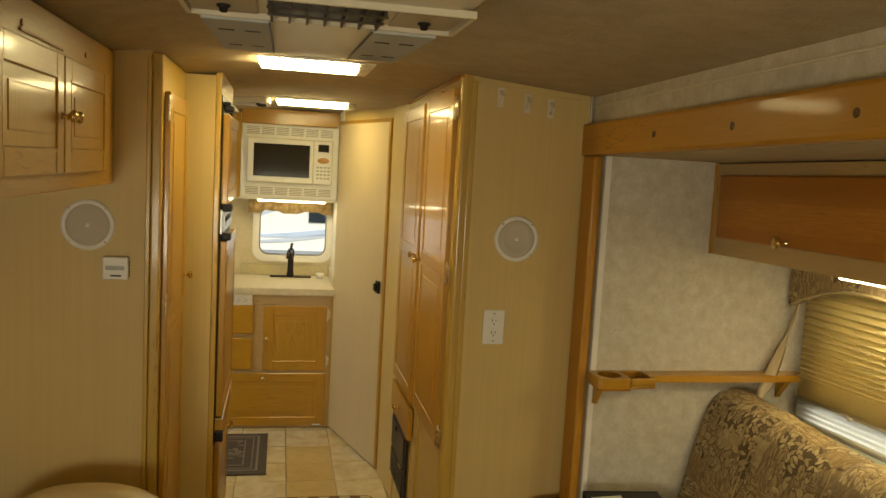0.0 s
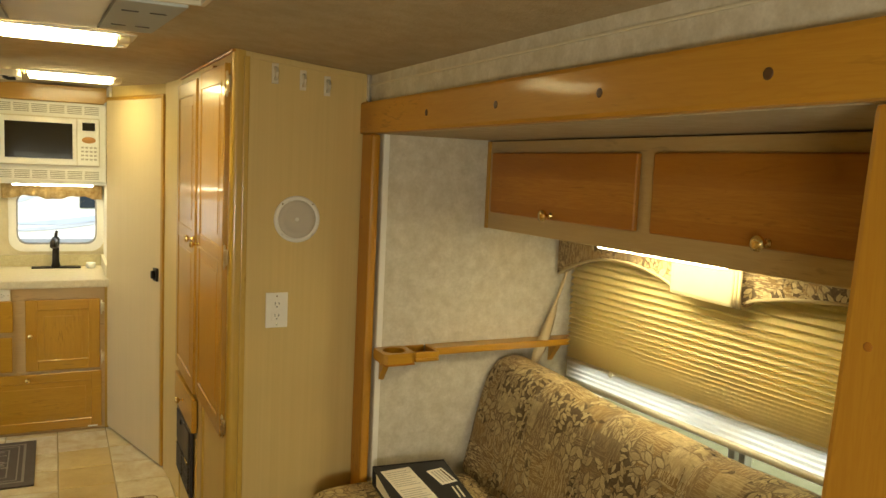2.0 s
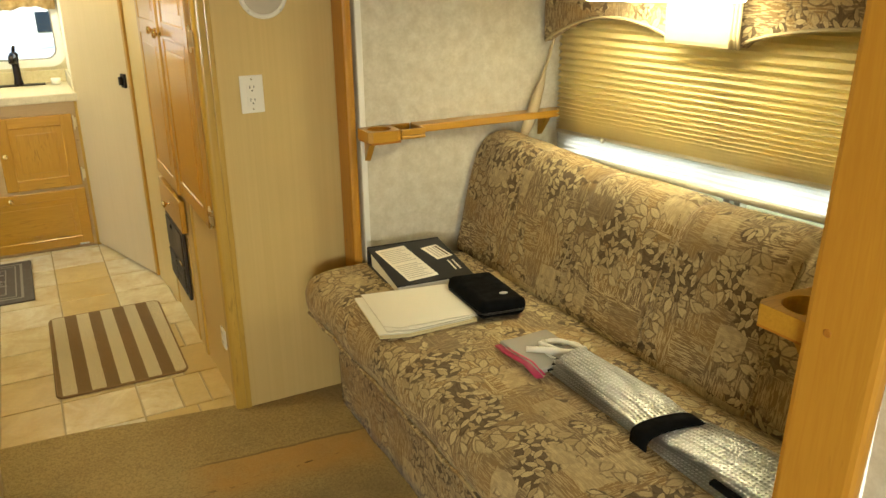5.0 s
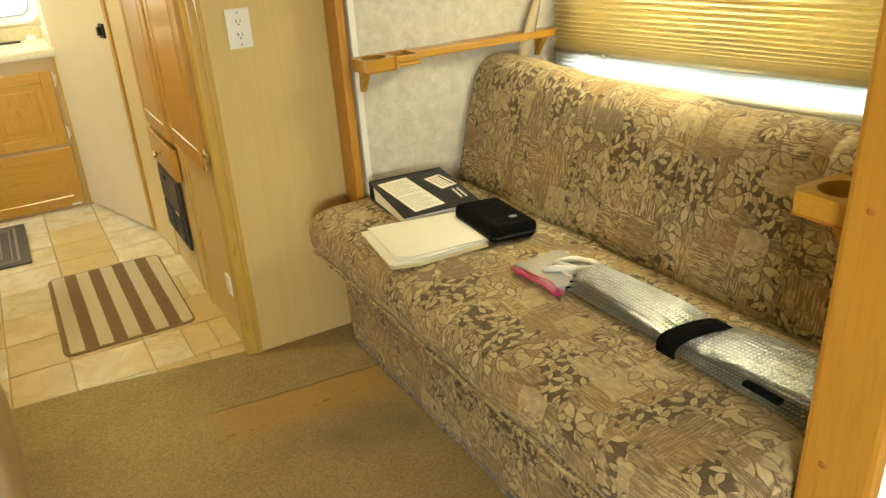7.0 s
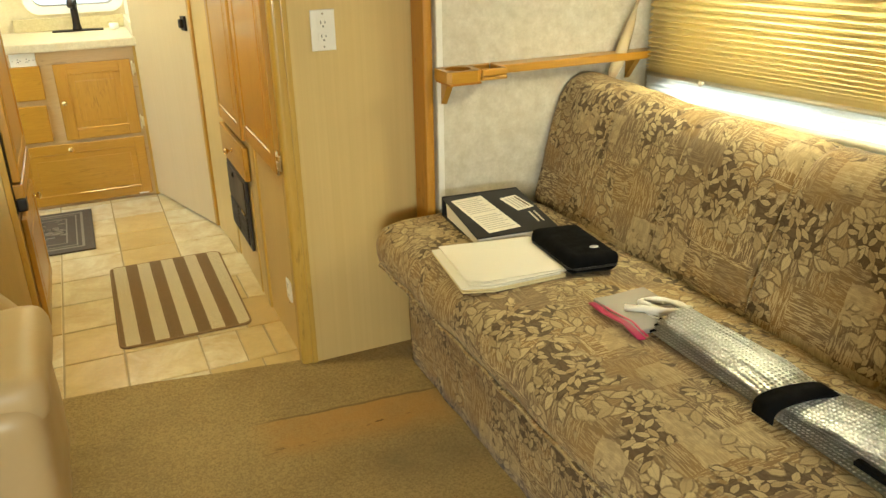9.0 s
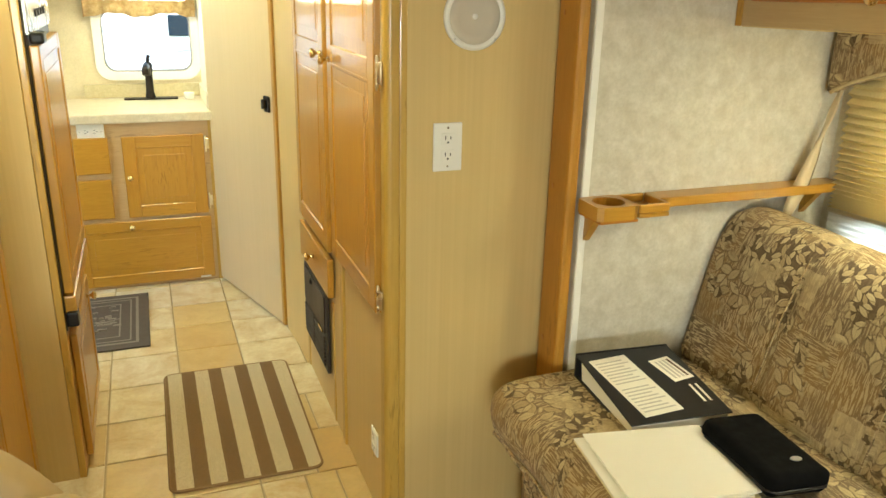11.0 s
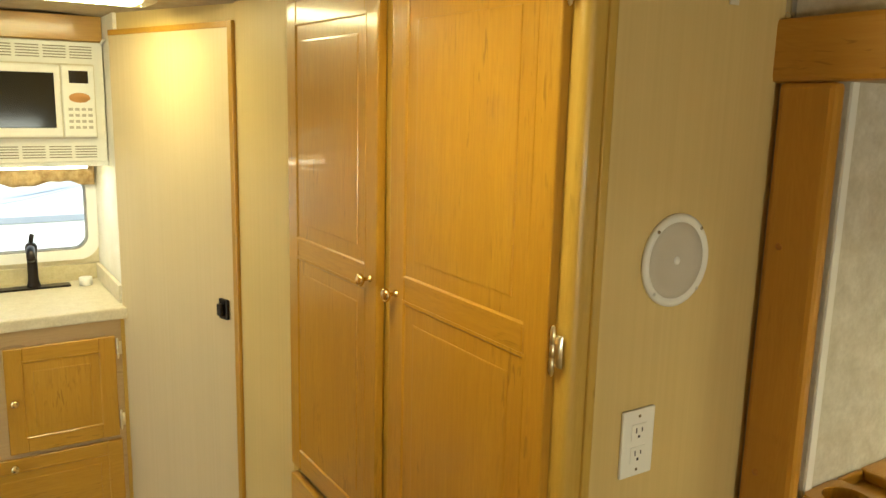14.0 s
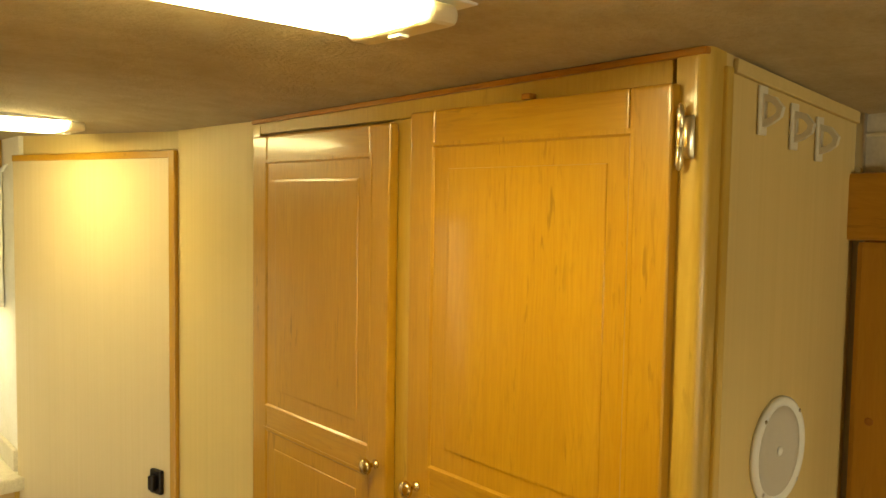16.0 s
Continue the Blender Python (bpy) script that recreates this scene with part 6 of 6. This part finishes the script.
# ---- kitchen ----
def kitchen_cabinet():
    t = thing("sink_cabinet", (0.1, 4.9, 0), "maple sink cabinet with raised-panel door and drawers", "cabinet")
    fy = 4.682
    slab("body", (-0.60, fy + 0.019, 0), (0.43, BACK - 0.003, 0.79), PANEL_Z, t, 0)
    slab("face_frame", (-0.60, fy, 0), (0.43, fy + 0.0185, 0.822), maple("kitchen_face_frame", "x", (0.58, 0.42, 0.22), (0.50, 0.34, 0.16)), t, 0.002)
    slab("end_strip", (0.408, fy - 0.006, 0), (0.4305, fy - 0.0005, 0.822), FRAME_Z, t, 0.002)

    def face(x, z):
        return plane_frame((x, fy - 0.001, z), (1, 0, 0), (0, -1, 0))
    panel_door(t, face(0.012, 0.362), 0.372, 0.396, (WOOD_Z, WOOD_X), (), 0.02, 0.06, knobs=((0.025, 0.20),), hinges=((0.378, 0.06), (0.378, 0.345)), slope=0.03)
    for x0, x1, z0, z1, kn in ((-0.24, -0.045, 0.585, 0.757, 0), (-0.24, -0.050, 0.365, 0.558, 0)):
        m = face(x0, z0)
        bm = add_box(bmesh.new(), (0, 0, 0), (x1 - x0, z1 - z0, 0.02), 0.007, 3)
        bmesh.ops.transform(bm, matrix=m, verts=bm.verts[:])
        part("drawer", bm, WOOD_X, t)
    panel_door(t, face(-0.24, 0.02), 0.632, 0.325, (WOOD_X, WOOD_X), (), 0.02, 0.055, "tilt_out_front", knobs=((0.262, 0.298),), slope=0.026)
    slab("catch", (0.32, fy - 0.026, 0.022), (0.37, fy - 0.0215, 0.030), WHITE, t, 0.001)
    return t


kitchen_cabinet()
t = thing("worktop", (0.1, 4.93, 0.82), "cream laminate kitchen worktop with a low splashback", "worktop")
slab("top", (-0.62, 4.648, 0.8225), (0.4315, BACK - 0.002, 0.866), COUNTER, t, 0.008)
slab("splashback", (-0.155, BACK - 0.021, 0.8665), (0.4312, BACK - 0.003, 0.935), SPLASH, t, 0.003, "tan laminate splashback")
m = plane_frame((-0.115, 4.6815, 0.786), (1, 0, 0), (0, -1, 0))
outlet(m, 0.074, 0.118, 90)
slab("splash_side", (0.416, 4.72, 0.8665), (0.4314, BACK - 0.0215, 0.935), COUNTER, t, 0.003)


def faucet():
    t = thing("kitchen_faucet", (0.165, 5.12, 0.866), "oil-rubbed bronze single-lever kitchen faucet", "faucet")
    slab("deck_plate", (0.035, 5.09, 0.8665), (0.30, 5.15, 0.874), BRONZE, t, 0.004)
    turned("body", [(0.026, 0), (0.024, 0.01), (0.0195, 0.03), (0.0185, 0.12), (0.021, 0.14), (0.023, 0.165), (0.017, 0.178), (0.006, 0.182)], BRONZE, t, Matrix.Translation((0.165, 5.12, 0.874)))
    part("spout", tube([(0.165, 5.11, 0.995), (0.160, 5.075, 1.035), (0.155, 5.03, 1.045), (0.150, 4.99, 1.035), (0.149, 4.965, 1.012)], 0.0155, 12), BRONZE, t, smooth=True)
    part("lever", tube([(0.165, 5.12, 1.05), (0.168, 5.122, 1.075), (0.172, 5.125, 1.088)], 0.009, 10), BRONZE, t, smooth=True)
    return t


faucet()
t = thing("small_cup", (0.355, 5.09, 0.866), "small cream cup beside the faucet", "cup")
turned("body", [(0.020, 0), (0.025, 0.003), (0.026, 0.034), (0.023, 0.034), (0.021, 0.006), (0.003, 0.005)], WHITE, t, Matrix.Translation((0.355, 5.09, 0.8665)))


def microwave():
    t = thing("microwave", (0.13, 4.9, 1.45), "cream built-in microwave with dark glass and vented trim kit", "microwave")
    y = 4.86
    x0, x1, z0, z1 = -0.155, 0.428, 1.395, 1.835
    slab("trim_kit", (x0, y, z0), (x1, y + 0.02, z1), WHITE, t, 0.005)
    slab("body", (x0 + 0.035, y - 0.022, z0 + 0.088), (x1 - 0.035, y - 0.001, z1 - 0.080), CREAM, t, 0.006)
    slab("door", (x0 + 0.040, y - 0.034, z0 + 0.094), (x1 - 0.155, y - 0.0225, z1 - 0.086), WHITE, t, 0.006)
    slab("door_glass", (x0 + 0.075, y - 0.038, z0 + 0.128), (x1 - 0.175, y - 0.0345, z1 - 0.115), DARK_GLASS, t, 0.003, "dark oven glass")
    slab("control_face", (x1 - 0.150, y - 0.032, z0 + 0.094), (x1 - 0.040, y - 0.0225, z1 - 0.086), WHITE, t, 0.005)
    slab("display", (x1 - 0.125, y - 0.0345, z1 - 0.150), (x1 - 0.060, y - 0.0325, z1 - 0.105), DARK_GLASS, t, 0.002)
    bm = bmesh.new()
    for r in range(4):
        for c in range(4):
            add_box(bm, (x1 - 0.132 + c * 0.022, y - 0.0335, z0 + 0.125 + r * 0.022), (x1 - 0.117 + c * 0.022, y - 0.0323, z0 + 0.135 + r * 0.022), 0)
    part("keypad", bm, plain("grey_keys", (0.45, 0.42, 0.36), 0.5), t)
    turned("dial_sticker", [(0.03, 0), (0.03, 0.0005)], plain("orange_sticker", (0.6, 0.3, 0.1), 0.6), t, plane_frame((x1 - 0.092, y - 0.0322, z0 + 0.238), (1, 0, 0), (0, -1, 0)) @ Matrix.Diagonal((1.2, 0.6, 1, 1)))
    rows = [z1 - 0.018 - 0.010 * k for k in range(5)] + [z0 + 0.018 + 0.010 * k for k in range(5)]
    dark = plain("vent_shadow", (0.30, 0.27, 0.21), 0.8)
    for k in range(6):
        a = x0 + 0.03 + k * 0.088
        for z in rows:
            slab("vent_slot", (a, y - 0.0012, z - 0.002), (a + 0.075, y + 0.001, z + 0.002), dark, t, 0)
    return t


microwave()
t = thing("microwave_cabinet", (0.13, 5.0, 1.38), "wooden wall cabinet frame around the microwave", "cabinet")
slab("body", (-0.60, 4.883, 1.40), (0.430, BACK - 0.003, 1.90), PANEL_Z, t, 0)
slab("side_stile", (-0.192, 4.866, 1.385), (-0.158, 4.8825, 1.90), WOOD_Z, t, 0.002)
slab("left_front", (-0.60, 4.868, 1.385), (-0.193, 4.8825, 1.90), WOOD_Z, t, 0.002)
slab("head_rail", (-0.157, 4.864, 1.838), (0.4305, 4.8825, 1.93), WOOD_X, t, 0.003)
slab("bottom", (-0.60, 4.868, 1.378), (0.4305, BACK - 0.003, 1.3945), WHITE, t, 0.002)
t = thing("hood_light", (0.13, 4.96, 1.36), "lit strip light under the microwave", "lamp")
slab("diffuser", (-0.05, 4.90, 1.3665), (0.36, 4.98, 1.3775), HOOD_FACE, t, 0.005, "glowing warm diffuser")


def kitchen_valance():
    t = thing("window_valance", (0.17, 5.18, 1.31), "short floral cloth valance over the kitchen window", "valance")
    bm, rows = bmesh.new(), []
    cloth = mottled("gold_floral_cloth", (0.30, 0.19, 0.07), (0.52, 0.38, 0.18), 32.0, 0.9, 0.4)
    for k in range(61):
        s = k / 60
        x = -0.115 + 0.535 * s
        low = 1.285 - 0.010 * math.cos(s * 4 * math.pi) + 0.003 * math.sin(s * 40)
        f = 0.006 * math.sin(s * 55)
        rows.append([bm.verts.new((x, y, z)) for y, z in ((5.150 + f, 1.362), (5.144 + f, 1.325), (5.150 + f, low), (5.160 + f, low), (5.165 + f, 1.362))])
    for a, b in zip(rows, rows[1:]):
        for j in range(5):
            bm.faces.new((a[j], a[(j + 1) % 5], b[(j + 1) % 5], b[j]))
    bm.faces.new(rows[0]), bm.faces.new(rows[-1])
    part("cloth", bm, cloth, t, smooth=True)
    return t


kitchen_valance()
t = thing("wall_hook", (0.436, 4.84, 1.83), "tiny white hook on the wall by the microwave", "hook")
part("peg", tube([(0.431, 4.80, 1.845), (0.420, 4.79, 1.84), (0.412, 4.785, 1.825)], 0.006, 8), WHITE, t, smooth=True)

# ---- outside ----
ground = tagged(slab("ground", (-80, -80, -0.95), (80, 80, -0.85), GRASS, None, 0), "dry mown yellow-green grass", "ground", kind="structure")


def neighbour():
    t = thing("parked_motorhome", (0.5, 10.5, -0.85), "white parked motorhome with blue and grey stripes", "vehicle")
    slab("body", (-4.5, 9.6, -0.45), (3.6, 11.8, 2.3), RV_WHITE, t, 0.12)
    slab("stripe", (-4.4, 9.592, 0.47), (3.5, 9.602, 0.53), RV_DARK, t, 0.001)
    # curved swooshes that taper to a point
    for x0, x1, za, zb, w, mat_ in ((-0.35, 1.5, 0.70, 0.98, 0.035, RV_BLUE), (-0.6, 1.2, 0.62, 0.86, 0.022, RV_GREY), (-1.2, 0.3, 0.80, 1.15, 0.03, RV_GREY)):
        bm, rows = bmesh.new(), []
        for k in range(21):
            q = k / 20
            z, h = za + (zb - za) * q ** 2.2, w * math.sin(math.pi * (0.05 + 0.93 * q))
            rows.append([bm.verts.new((x0 + (x1 - x0) * q, y, z + dz)) for y, dz in ((9.594, -h), (9.594, h), (9.603, h), (9.603, -h))])
        for a, b in zip(rows, rows[1:]):
            for k in range(4):
                bm.faces.new((a[k], a[(k + 1) % 4], b[(k + 1) % 4], b[k]))
        bm.faces.new(rows[0]), bm.faces.new(rows[-1])
        part("stripe", bm, mat_, t)
    for x0, x1, z0, z1 in ((0.42, 0.66, 0.88, 1.09), (-2.4, -1.3, 1.1, 1.6), (2.0, 2.8, 1.1, 1.6)):
        slab("window", (x0, 9.585, z0), (x1, 9.603, z1), RV_GLASS, t, 0.03)
    for x in (-2.6, 2.2):
        turned("wheel", [(0.12, 0), (0.38, 0.0), (0.40, 0.05), (0.40, 0.22), (0.1, 0.24)], BLACK, t, plane_frame((x, 9.86, -0.44), (1, 0, 0), (0, -1, 0)))
    return t


neighbour()

# ---- floor tiles, piece by piece ----
rnd = random.Random(11)
JOINT = 0.006
cache = {}


def tile(x0, x1, y0, y1):
    w, h = round(x1 - x0 - JOINT, 4), round(y1 - y0 - JOINT, 4)
    if (w, h) not in cache:
        bm = bmesh.new()
        rings = []
        for inset, z in ((0, -0.006), (0, -0.0018), (0.003, 0.0)):
            rings.append([bm.verts.new((sx * (w / 2 - inset), sy * (h / 2 - inset), z)) for sx, sy in ((-1, -1), (1, -1), (1, 1), (-1, 1))])
        for a, b in zip(rings, rings[1:]):
            for k in range(4):
                bm.faces.new((a[k], a[(k + 1) % 4], b[(k + 1) % 4], b[k]))
        bm.faces.new(rings[-1]), bm.faces.new(rings[0][::-1])
        bmesh.ops.recalc_face_normals(bm, faces=bm.faces[:])
        me = bpy.data.meshes.new("tile")
        bm.to_mesh(me), bm.free()
        me.materials.append(TILE)
        cache[(w, h)] = me
    ob = new("tile", cache[(w, h)])
    under(ob, floor)
    ob.location = ((x0 + x1) / 2, (y0 + y1) / 2, 0)


ROWS_Y = [2.50, 2.60, 2.845, 3.10, 3.355, 3.605, 3.866, 4.112, 4.362, 4.636, 4.70]
for j, (ya, yb) in enumerate(zip(ROWS_Y, ROWS_Y[1:])):
    near = yb < 3.62
    xs = [-0.59, -0.34, -0.088, 0.110, 0.365, 0.545, 0.70] if near else [-0.59, -0.34, -0.088, 0.165, 0.412, 0.656, 0.70]
    if near and j % 2:
        xs = [-0.59, -0.34, -0.088, 0.110, 0.365, 0.50, 0.60, 0.70]
    for xa, xb in zip(xs, xs[1:]):
        tile(xa, xb, ya, yb)
